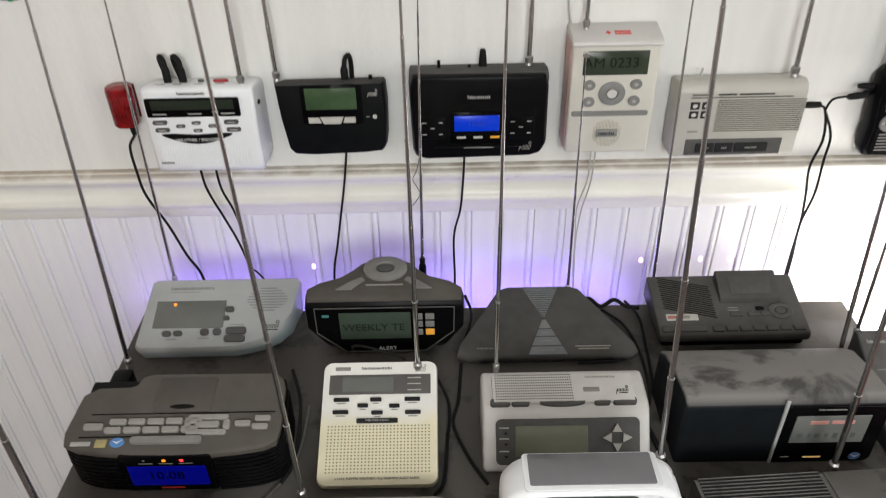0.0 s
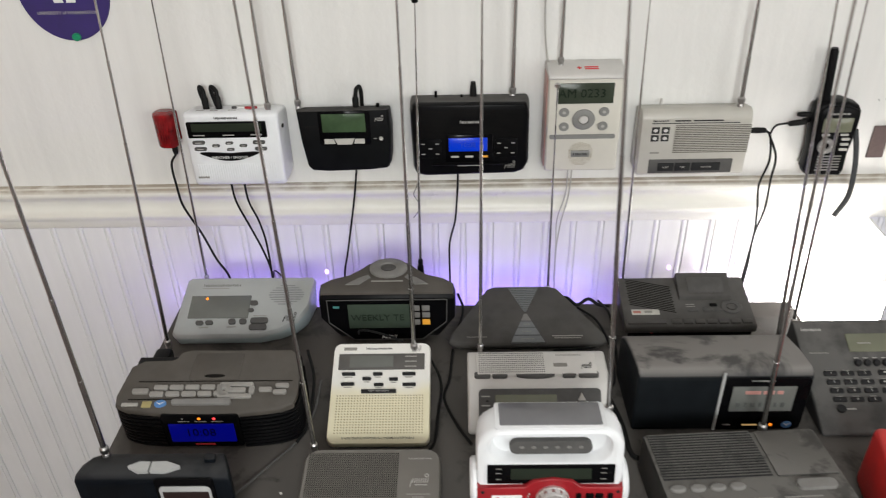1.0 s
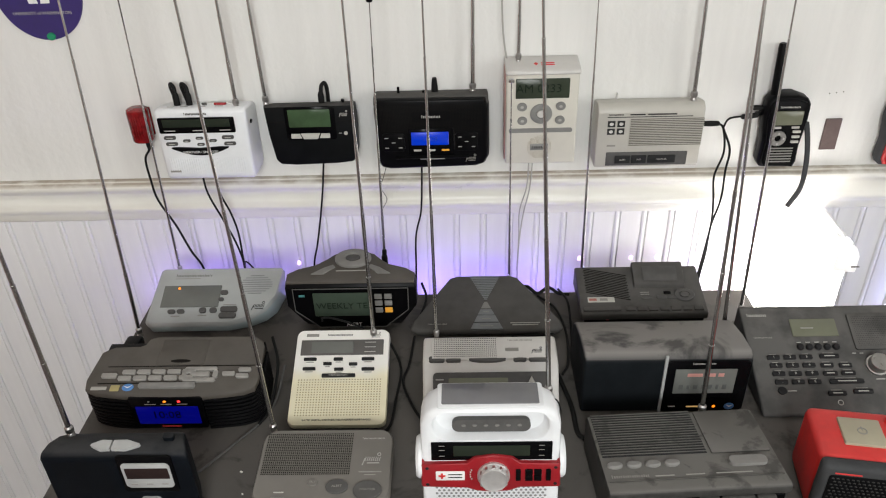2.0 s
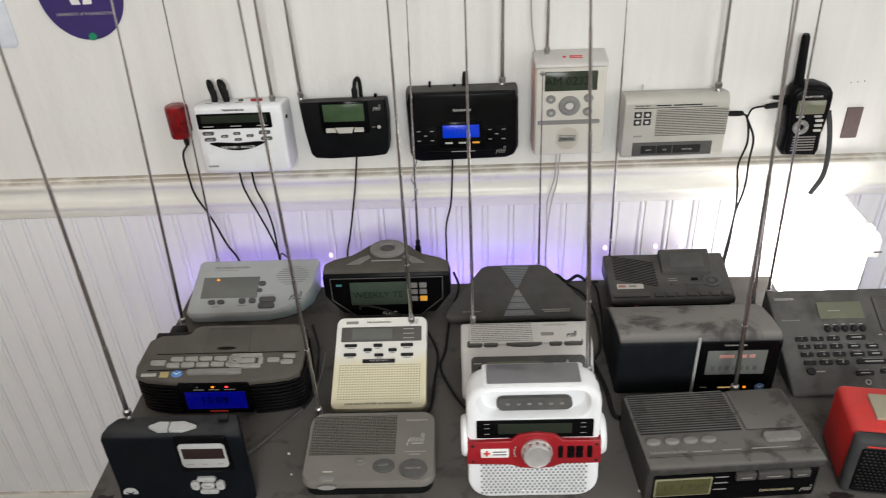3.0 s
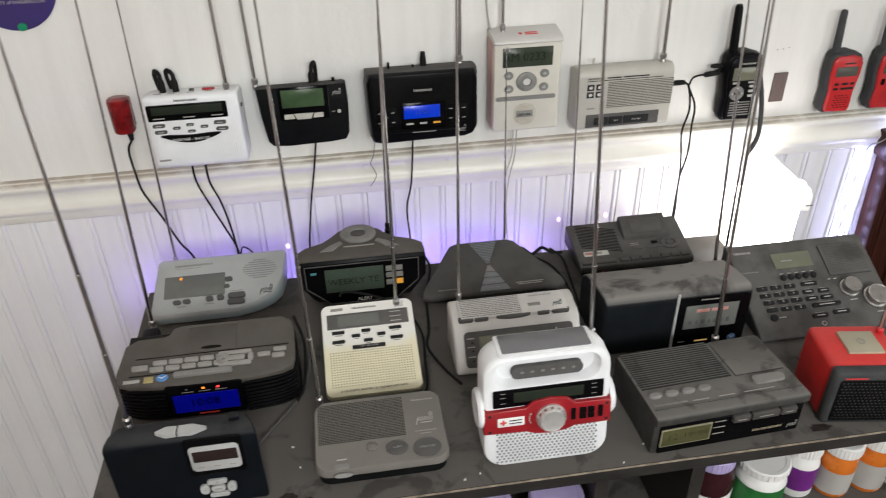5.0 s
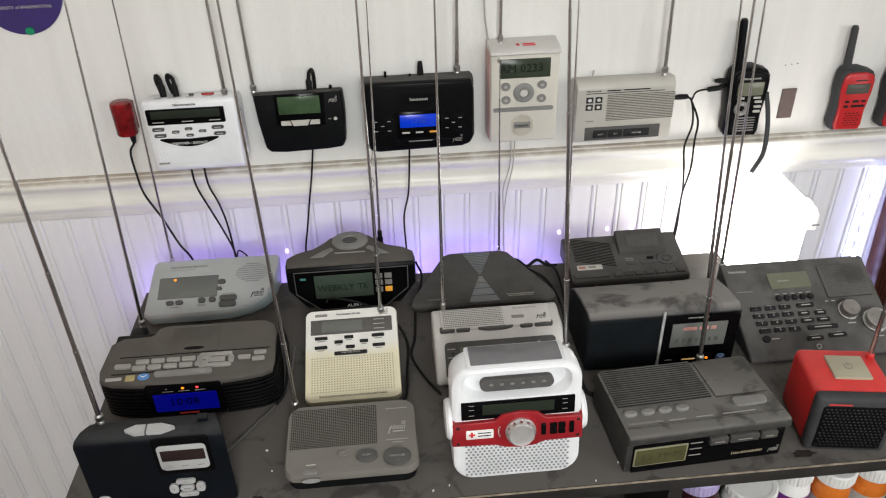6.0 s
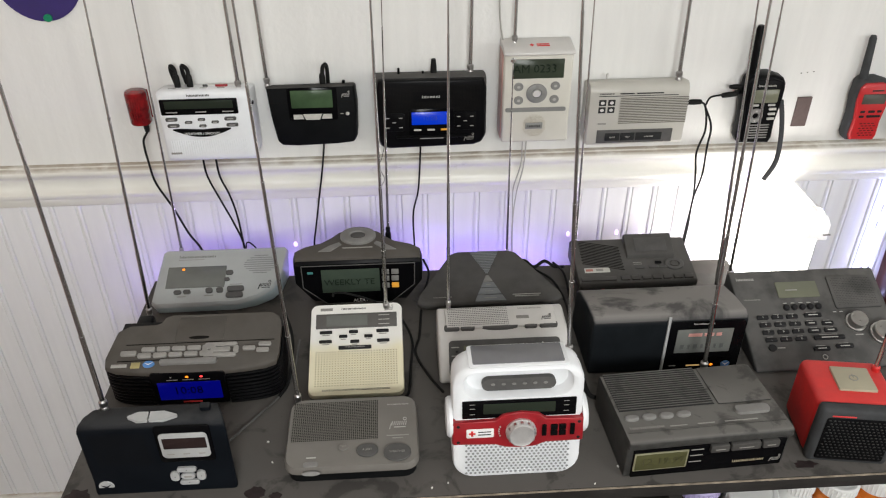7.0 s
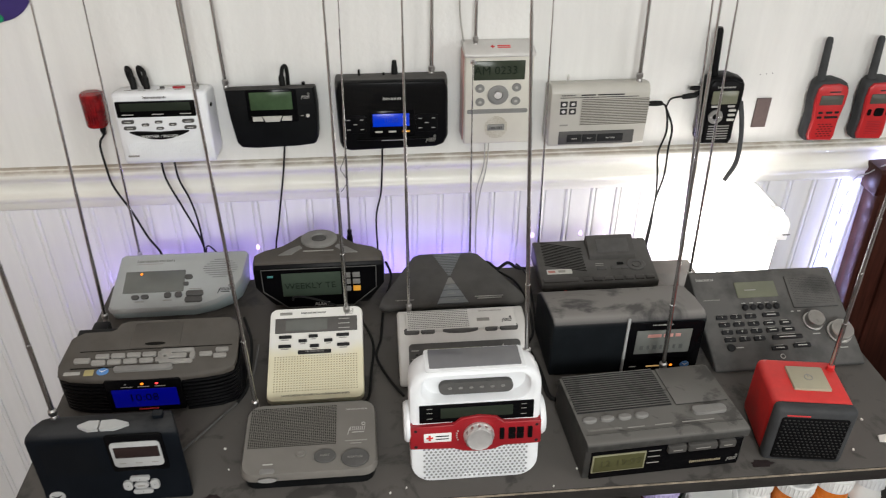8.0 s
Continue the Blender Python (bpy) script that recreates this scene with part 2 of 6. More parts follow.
def part(name, bm, material, parent=None, m=ID, label="", sharp=38, kind=""):
    """Link a bmesh as one mesh object under a thing."""
    me = bpy.data.meshes.new(name)
    bmesh.ops.recalc_face_normals(bm, faces=bm.faces)
    bm.to_mesh(me)
    bm.free()
    me.materials.append(material)
    me.polygons.foreach_set("use_smooth", [True] * len(me.polygons))
    me.set_sharp_from_angle(angle=radians(sharp))
    ob = new(name, me)
    ob.parent = parent
    ob.matrix_basis = m
    return tagged(ob, label, kind=kind)


def thing(name, x, y, z, label, category, rz=0.0, group="", rx=0.0, ry=0.0):
    ob = new(name)
    ob.matrix_basis = pose(x, y, z, rx, ry, rz)
    ob.empty_display_size = 0.02
    return tagged(ob, label, category, group)


def bevelled(bm, r, seg=2, angle=25):
    if r > 0:
        edges = [e for e in bm.edges if len(e.link_faces) == 2 and e.calc_face_angle(0) > radians(angle)]
        bmesh.ops.bevel(bm, geom=edges, offset=r, segments=seg, profile=0.5, affect='EDGES', clamp_overlap=True)
    return bm


def box(w, d, h, r=0.003, seg=2, at=(0, 0, 0)):
    """A box that stands on z = 0, centred in x and y, with rounded edges."""
    bm = bmesh.new()
    bmesh.ops.create_cube(bm, size=1)
    bmesh.ops.transform(bm, matrix=Matrix.Translation((at[0], at[1], at[2] + h / 2)) @ Matrix.Diagonal((w, d, h, 1)), verts=bm.verts)
    return bevelled(bm, r, seg)


def rings(levels, r=0.0, seg=2):
    """A solid through rings of points, one above another."""
    bm = bmesh.new()
    rows = [[bm.verts.new(p) for p in lv] for lv in levels]
    k = len(rows[0])
    for a, b in zip(rows, rows[1:]):
        for i in range(k):
            bm.faces.new((a[i], a[(i + 1) % k], b[(i + 1) % k], b[i]))
    bm.faces.new(rows[0][::-1])
    bm.faces.new(rows[-1])
    bmesh.ops.recalc_face_normals(bm, faces=bm.faces)
    return bevelled(bm, r, seg)


def profile(pts, w, r=0.003, seg=2, x=0.0):
    """A side outline of (y, z) points drawn out to the width w along x."""
    return rings([[(x - w / 2, a, b) for a, b in pts], [(x + w / 2, a, b) for a, b in pts]], r, seg)


def plan(pts, z0, top, r=0.003, seg=2, grow=1.0):
    """A ground outline raised to the height top(x, y); grow scales the foot."""
    cx, cy = sum(p[0] for p in pts) / len(pts), sum(p[1] for p in pts) / len(pts)
    low = [(cx + (x - cx) * grow, cy + (y - cy) * grow, z0) for x, y in pts]
    return rings([low, [(x, y, top(x, y)) for x, y in pts]], r, seg)


def outline(w, h, r, seg=5):
    r = min(r, w / 2 * 0.999, h / 2 * 0.999)
    pts = []
    for cx, cy, a0 in ((w / 2 - r, h / 2 - r, 0), (-w / 2 + r, h / 2 - r, 90), (-w / 2 + r, -h / 2 + r, 180), (w / 2 - r, -h / 2 + r, 270)):
        for i in range(seg + 1):
            a = radians(a0 + 90 * i / seg)
            pts.append((cx + r * math.cos(a), cy + r * math.sin(a)))
    return pts


def plate(w, h, t=0.0015, r=0.002, soft=0.0004):
    """A rounded plate in the xy plane, t thick."""
    o = outline(w, h, r)
    s = min(soft, t * 0.6)
    k, q = (w - 2 * s) / w, (h - 2 * s) / h
    return rings([[(x, y, -0.001) for x, y in o], [(x, y, t - s) for x, y in o], [(x * k, y * q, t) for x, y in o]])


def poly_plate(pts, t=0.0015):
    return rings([[(x, y, -0.001) for x, y in pts], [(x, y, t) for x, y in pts]])


def disc(rx, ry, t=0.0015, seg=24, soft=0.0005):
    o = [(math.cos(i * math.tau / seg), math.sin(i * math.tau / seg)) for i in range(seg)]
    return rings([[(rx * x, ry * y, -0.001) for x, y in o], [(rx * x, ry * y, t - soft) for x, y in o], [((rx - soft) * x, (ry - soft) * y, t) for x, y in o]])


def ring(rx, ry, inner, t=0.002, seg=28):
    bm = bmesh.new()
    lv = []
    for k, z in ((1, -0.001), (1, t * 0.7), (0.93, t), (inner + 0.05, t), (inner, t * 0.6), (inner, -0.001)):
        lv.append([bm.verts.new((rx * k * math.cos(i * math.tau / seg), ry * k * math.sin(i * math.tau / seg), z)) for i in range(seg)])
    for a, b in zip(lv, lv[1:] + lv[:1]):
        for i in range(seg):
            bm.faces.new((a[i], a[(i + 1) % seg], b[(i + 1) % seg], b[i]))
    return bm


def lathe(pts, seg=24):
    """A solid of revolution about z from (radius, z) points."""
    return rings([[(max(r, 1e-4) * math.cos(i * math.tau / seg), max(r, 1e-4) * math.sin(i * math.tau / seg), z) for i in range(seg)] for r, z in pts])


def smooth_line(pts, n=6):
    p = [Vector(q) for q in pts]
    p = [p[0] * 2 - p[1]] + p + [p[-1] * 2 - p[-2]]
    out = []
    for i in range(1, len(p) - 2):
        for k in range(n):
            t = k / n
            a, b, c, d = p[i - 1:i + 3]
            out.append(0.5 * (2 * b + (c - a) * t + (2 * a - 5 * b + 4 * c - d) * t * t + (3 * b - a - 3 * c + d) * t ** 3))
    return out + [p[-2]]


def tube(pts, r, seg=8, n=6, flat=1.0):
    line = smooth_line(pts, n)
    lv = []
    side = None
    for i, q in enumerate(line):
        d = (line[min(i + 1, len(line) - 1)] - line[max(i - 1, 0)]).normalized()
        if side is None:
            side = d.orthogonal().normalized()
        side = (side - d * side.dot(d)).normalized()
        up = d.cross(side)
        lv.append([q + side * (r * math.cos(a * math.tau / seg)) + up * (r * flat * math.sin(a * math.tau / seg)) for a in range(seg)])
    return rings(lv)


def words(text, size, align='CENTER'):
    cu = bpy.data.curves.new("words", 'FONT')
    cu.body, cu.size, cu.align_x, cu.align_y, cu.resolution_u, cu.extrude = text, size, align, 'CENTER', 2, 0.0002
    ob = new("words", cu)
    dg = bpy.context.evaluated_depsgraph_get()
    me = bpy.data.meshes.new_from_object(ob.evaluated_get(dg))
    bm = bmesh.new()
    bm.from_mesh(me)
    bpy.data.objects.remove(ob)
    bpy.data.curves.remove(cu)
    bpy.data.meshes.remove(me)
    return bm


def face(o, slope=90.0, yaw=0.0):
    """A drawing plane: u along x, v up a slope of that many degrees, normal outward."""
    a = radians(slope)
    u, v = Vector((1, 0, 0)), Vector((0, math.cos(a), math.sin(a)))
    m = Matrix((u, v, u.cross(v))).transposed().to_4x4()
    return Matrix.Translation(o) @ pose(0, 0, 0, 0, 0, yaw) @ m


def on(f, u, v, turn=0.0, lift=0.0):
    return f @ Matrix.Translation((u, v, lift)) @ pose(0, 0, 0, 0, 0, turn)


def key(parent, f, name, u, v, w, h, m, t=0.0015, r=0.002, label="", turn=0.0, lift=0.0):
    return part(name, plate(w, h, t, r), m, parent, on(f, u, v, turn, lift), label)


def knob(parent, f, name, u, v, rx, ry, m, t=0.002, label="", lift=0.0):
    return part(name, disc(rx, ry, t), m, parent, on(f, u, v, 0, lift), label)


def word(parent, f, name, u, v, text, size, m, lift=0.0006, align='CENTER'):
    return part(name, words(text, size, align), m, parent, on(f, u, v, 0, lift))


def dots(parent, f, name, u0, v0, u1, v1, nx, ny, rad, m, lift=0.0004, stagger=False, square=False, inside=None, label=""):
    """A field of small grille openings as one mesh."""
    vs, fs = [], []
    k = 4 if square else 6
    for j in range(ny):
        for i in range(nx):
            x = u0 + (u1 - u0) * (i + (0.5 if stagger and j % 2 else 0)) / max(nx - 1, 1)
            y = v0 + (v1 - v0) * j / max(ny - 1, 1)
            if inside and not inside(x, y):
                continue
            s = len(vs)
            for a in range(k):
                w = (a + (0.5 if square else 0)) * math.tau / k
                vs.append((x + rad * math.cos(w), y + rad * math.sin(w), 0))
            fs.append(tuple(range(s, s + k)))
    me = bpy.data.meshes.new(name)
    me.from_pydata(vs, [], fs)
    me.materials.append(m)
    ob = new(name, me)
    ob.parent = parent
    ob.matrix_basis = on(f, 0, 0, 0, lift)
    return tagged(ob, label, kind="stuff")


def antenna(parent, base, lean, length, r=0.0028, tip=None, cap=DARKST, knuckle=True):
    """A telescopic whip: sections that thin upwards, drawn out of one another."""
    d = Vector((lean[0], lean[1], 1)).normalized()
    r *= 0.86
    m = Matrix.Translation(base) @ d.to_track_quat('Z', 'Y').to_matrix().to_4x4()
    inv = parent.matrix_basis.inverted()
    n = 6
    bm = bmesh.new()
    pts = []
    for i in range(n):
        rr = r * (1 - 0.13 * i)
        a, b = length * i / n, length * (i + 1) / n
        pts += [(rr, a), (rr, b - 0.0012), (rr * 1.14, b - 0.0010), (rr * 1.14, b), (rr * 0.8, b)]
    top = tip or r * 0.95
    pts += [(top, length), (top, length + 0.004), (top * 0.6, length + 0.0055)]
    bm.free()
    part("antenna", lathe(pts, 12), STEEL, parent, inv @ m, "chrome telescopic antenna, drawn out")
    if knuckle:
        part("antenna_joint", lathe([(r * 0.9, -0.012), (r * 1.5, -0.011), (r * 1.5, -0.004), (r * 1.15, -0.002), (r * 1.7, 0.0), (r * 1.7, 0.006), (r * 1.1, 0.008)], 12), cap, parent, inv @ m)

# ---- the room ----
T = 0.785
X0, X1, Y0, Y1, H = -1.7, 2.0, -3.0, 0.0, 2.45


def structure(name, bm, m, label, parent=None):
    return tagged(part(name, bm, m, parent), label, name.split("_")[0], kind="structure")


def slab(x0, x1, y0, y1, z0, z1, r=0.0):
    return box(x1 - x0, y1 - y0, z1 - z0, r, 1, ((x0 + x1) / 2, (y0 + y1) / 2, z0))


structure("floor", slab(X0 - 0.1, X1 + 0.1, Y0 - 0.1, 0.1, -0.05, 0.0), CARPET, "brown short-pile carpet floor of the room")
structure("ceiling", slab(X0 - 0.1, X1 + 0.1, Y0 - 0.1, 0.1, H, H + 0.05), CEIL, "plain white painted ceiling of the room")
wall_north = structure("wall_north", slab(X0 - 0.1, X1 + 0.1, 0.0, 0.1, 0.0, H), WALL, "white painted wall above a beadboard wainscot")
# unseen wall; its rose colour only tints the bounce light
structure("wall_west", slab(X0 - 0.1, X0, Y0, 0.0, 0.0, H), PINK_BOUNCE, "unseen side wall, tinted rose to throw pink bounce light")


def wall_with_window(name, along, at, a0, a1, w0, w1, z0, z1, label):
    """A wall in four blocks round an opening, as one mesh."""
    bm = bmesh.new()
    for p0, p1, q0, q1 in ((a0, a1, 0, z0), (a0, a1, z1, H), (a0, w0, z0, z1), (w1, a1, z0, z1)):
        s = (slab(at, at + 0.1, p0, p1, q0, q1) if along == 'y' else slab(p0, p1, at - 0.1, at, q0, q1))
        me = bpy.data.meshes.new("block")
        s.to_mesh(me)
        s.free()
        bm.from_mesh(me)
        bpy.data.meshes.remove(me)
    return structure(name, bm, ROOM, label)


wall_with_window("wall_east", 'y', X1, Y0, 0.0, -2.6, -1.3, 0.9, 2.2, "light painted wall with a bright window opening")
wall_with_window("wall_south", 'x', Y0, X0, X1, -0.20, 0.64, 1.76, 2.4, "light painted rear wall with a window opening")

# chair rail: one moulding along the wall
structure("trim_chair_rail", profile([(0.0, 0.8575), (-0.009, 0.8575), (-0.012, 0.861), (-0.0125, 0.874), (-0.0165, 0.8785), (-0.018, 0.885), (-0.013, 0.893), (-0.0105, 0.904), (-0.0125, 0.914),
                                      (-0.0175, 0.919), (-0.0205, 0.924), (-0.0205, 0.930), (-0.0165, 0.9335), (-0.0115, 0.9345), (-0.0105, 0.937), (0.0, 0.9375)], X1 - X0, 0.0010, 1, (X0 + X1) / 2),
          RAIL, "glossy cream-white moulded chair rail on the wall")
structure("baseboard", slab(X0, X1, -0.014, 0.0, 0.0, 0.1, 0.003), RAIL, "cream-white painted baseboard along the wall")

# ---- the bookcase that the radios stand on ----
case = thing("bookcase", 0.23, -0.40, 0.0, "low black laminate bookcase with dusty top and cubbies", "bookcase")
L0, R0, F0, B0, N0 = -0.35, 0.817, -0.63, -0.15, 0.645


def case_part(name, x0, x1, y0, y1, z0, z1, m=BOARD, r=0.0015, label=""):
    return part(name, slab(x0 - 0.23, x1 - 0.23, y0 + 0.40, y1 + 0.40, z0, z1, r), m, case, ID, label)


top_pts = [(L0, F0), (R0, F0), (R0, -0.30), (N0, -0.30), (N0, B0), (L0, B0)]
part("top", rings([[(x - 0.23, y + 0.4, T - 0.024) for x, y in top_pts], [(x - 0.23, y + 0.4, T) for x, y in top_pts]], 0.0015, 2), BOARD, case, ID, "dusty black top board")
case_part("edge_band", L0 + 0.002, R0 - 0.002, F0 - 0.0012, F0, T - 0.0035, T - 0.0012, EDGE, 0.0, "worn pale edge line")
case_part("side_panel", L0 + 0.002, L0 + 0.022, F0 + 0.003, B0 - 0.003, 0.0, T - 0.025)
case_part("side_panel", R0 - 0.022, R0 - 0.002, F0 + 0.003, -0.302, 0.0, T - 0.025)
case_part("divider", 0.268, 0.286, F0 + 0.006, -0.32, 0.46, T - 0.025)
case_part("divider", 0.398, 0.416, F0 + 0.006, -0.32, 0.46, T - 0.025)
case_part("back_panel", L0 + 0.023, R0 - 0.023, -0.318, -0.308, 0.02, T - 0.026)
for z in (0.58, 0.30, 0.02):
    case_part("shelf", L0 + 0.023, R0 - 0.023, F0 + 0.024, -0.32, z - 0.02, z)


# ---- the radios on the bookcase ----
def logo(parent, f, u, v, w, h, m, name="logo"):
    """A maker's mark as a row of thin plain bars in one mesh."""
    n = max(5, round(w / (h * 0.42)))
    step = w / n
    bm = bmesh.new()
    for i in range(n):
        x, hi = -w / 2 + step * i, h * (0.5 if i == 0 else 0.22 + 0.05 * (i % 3))
        e = x + step * (0.62 if i % 4 else 0.42)
        bm.faces.new([bm.verts.new(p) for p in ((x, -h * 0.34, 0.0005), (e, -h * 0.34, 0.0005), (e, hi, 0.0005), (x, hi, 0.0005))])
    return part(name, bm, m, parent, on(f, u, v))


def noaa_mark(parent, f, u, v, s, m):
    """A small emblem: four slanted strokes over a line, with a round sign above its end."""
    bm = bmesh.new()
    for i in range(4):
        x = s * (-0.46 + 0.25 * i)
        for d in (0.0, 0.13):
            bm.faces.new([bm.verts.new(p) for p in ((x + s * d, -s * 0.16, 0.0004), (x + s * (d + 0.06), -s * 0.16, 0.0004), (x + s * (d + 0.12), s * 0.16, 0.0004), (x + s * (d + 0.06), s * 0.16, 0.0004))])
    part("mark", bm, m, parent, on(f, u, v))
    key(parent, f, "mark", u + s * 0.08, v - s * 0.27, s * 0.75, s * 0.06, m, 0.0004, 0.0003)
    part("mark", poly_plate([(-s * 0.60, -s * 0.42), (-s * 0.54, -s * 0.42), (-s * 0.42, s * 0.05), (-s * 0.48, s * 0.05)], 0.0004), m, parent, on(f, u, v))
    part("mark", ring(s * 0.13, s * 0.13, 0.62, 0.0004, 14), m, parent, on(f, u + s * 0.42, v + s * 0.36))


def portable_navy():
    o = thing("weather_radio", -0.222, -0.604, T, "navy-black upright weather alert radio with silver keypad, on the bookcase", "radio", group="weather radios on the bookcase")
    body = profile([(0.0, 0.0), (0.004, 0.02), (0.004, 0.103), (0.008, 0.1105), (0.020, 0.1135), (0.034, 0.110), (0.048, 0.100), (0.054, 0.085), (0.056, 0.0)], 0.170, 0.004, 3)
    for q in body.verts:
        q.co.x *= 1 - 4.6 * max(q.co.y - 0.006, 0.0)
    part("body", body, NAVY, o)
    f = face((0, 0.0032, 0), 90)
    key(o, f, "display_panel", 0.035, 0.080, 0.064, 0.058, GLOSS, 0.0012, 0.004)
    bz = key(o, f, "display_bezel", 0.035, 0.079, 0.056, 0.040, SILVER, 0.0024, 0.006, "silver display surround")
    key(o, f, "display", 0.0355, 0.083, 0.050, 0.017, mat("lcd_brown_dark", (0.026, 0.017, 0.016), 0.15, var=0.1, bump=0.0), 0.003, 0.001, "dark blank display")
    for u in (0.017, 0.035, 0.053):
        key(o, f, "print", u, 0.0655, 0.008, 0.0016, INKM, 0.0028, 0.0005)
    logo(o, f, 0.027, 0.1020, 0.030, 0.0045, INKL)
    knob(o, f, "button", 0.0295, 0.0265, 0.0085, 0.005, SILVER, 0.003)
    for u, v, w, h in ((0.0140, 0.0265, 0.0105, 0.015), (0.0450, 0.0265, 0.0105, 0.015), (0.0295, 0.0375, 0.023, 0.007), (0.0295, 0.0155, 0.023, 0.007)):
        k = key(o, f, "button", u, v, w, h, SILVER, 0.0026, 0.005)
        knob(k, ID, "print", 0, 0, 0.0008, 0.0008, INKD, 0.0029)
    key(o, f, "print", 0.0295, 0.0265, 0.009, 0.0026, INKM, 0.0033, 0.0004)
    knob(o, f, "mark", -0.070, 0.0135, 0.0095, 0.0085, SILVER, 0.0008)
    part("mark", poly_plate([(-0.006, 0.003), (0, -0.003), (0.0065, 0.004), (0, 0.0005)], 0.0004), NAVY, o, on(f, -0.070, 0.0135, 0, 0.0008))
    for k in range(3):
        key(o, f, "print", 0.056 + 0.004 * k, 0.006, 0.003, 0.006, INKM, 0.0006, 0.0004)
    dots(o, f, "speaker_grille", -0.07, 0.05, -0.01, 0.098, 22, 18, 0.0007, HOLE, 0.0009)
    ft = face((0, 0.008, 0.1118), 8)
    for a, u0, u1 in ((-1, -0.026, -0.003), (1, -0.001, 0.030)):
        pts = [(u0, -0.006 if a > 0 else -0.001), (u0, 0.006 if a > 0 else 0.001), ((u0 + u1) / 2, 0.0065), (u1, 0.001 if a > 0 else 0.006), (u1, -0.001 if a > 0 else -0.006), ((u0 + u1) / 2, -0.0065)]
        part("button", poly_plate(pts, 0.0035), SILVER, o, on(ft, 0, 0.007), "silver wing-shaped button")
    key(o, ft, "battery_catch", 0.06, 0.018, 0.012, 0.008, NAVY, 0.005, 0.002)
    antenna(o, (-0.281, -0.568, 0.901), (0.009, 0.002), 0.62, 0.0034)


def slab_grey():
    o = thing("weather_radio", 0.003, -0.602, T, "warm grey flat weather alert radio with round buttons, on the bookcase", "radio", group="weather radios on the bookcase")
    op = outline(0.166, 0.108, 0.017, 4)
    sl = math.tan(radians(6))
    part("base", rings([[(x * 0.96, y + 0.056, 0.002) for x, y in op], [(x * 0.97, y + 0.056, 0.021 + (y + 0.054) * sl * 0.6) for x, y in op]], 0.001, 1), BLACKD, o, ID, "black undershell")
    part("body", rings([[(x, y + 0.054, 0.017 + (y + 0.054) * sl * 0.7) for x, y in op], [(x * 1.0, y + 0.054, 0.0225 + (y + 0.054) * sl) for x, y in op], [(x * 0.975, y * 0.965 + 0.054, 0.027 + (y + 0.054) * sl) for x, y in op]]), GREYG, o)
    f = face((0, 0.0, 0.0273), 6)
    dots(o, f, "speaker_grille", -0.076, 0.041, 0.031, 0.1005, 44, 25, 0.00105, HOLE, 0.0003, square=True)
    knob(o, f, "button", -0.011, 0.0285, 0.0065, 0.005, GREYG, 0.0022)
    knob(o, f, "button", 0.019, 0.0225, 0.0135, 0.0095, MIDK, 0.0024, "dark oval button")
    knob(o, f, "button", 0.056, 0.0175, 0.0172, 0.0128, MIDK, 0.0024, "dark oval button")
    for u, v, w in ((-0.011, 0.0285, 0.007), (0.019, 0.0225, 0.012), (0.056, 0.0175, 0.014)):
        word(o, f, "title", u, v, "TEST" if w < 0.01 else "ALERT" if w < 0.013 else "WEATHER", 0.0034 if w < 0.01 else 0.0042, INKM, 0.0027)
    key(o, f, "volume_slot", -0.050, 0.006, 0.018, 0.007, GREYK, 0.0008, 0.003)
    key(o, f, "print", -0.050, 0.016, 0.012, 0.0015, INKL, 0.0004, 0.0004)
    knob(o, face((0, -0.002, 0.022), 60), "volume_wheel", -0.049, 0.0, 0.0115, 0.003, GREYK, 0.003)
    noaa_mark(o, f, 0.058, 0.062, 0.020, INKL)
    logo(o, f, 0.058, 0.093, 0.028, 0.0035, INKL)
    for v in (0.044, 0.040):
        key(o, f, "print", 0.057, v, 0.028 if v > 0.042 else 0.014, 0.0014, INKM, 0.0004, 0.0004)
    antenna(o, (-0.071, -0.490, 0.822), (-0.006, -0.030), 0.66, 0.0032)


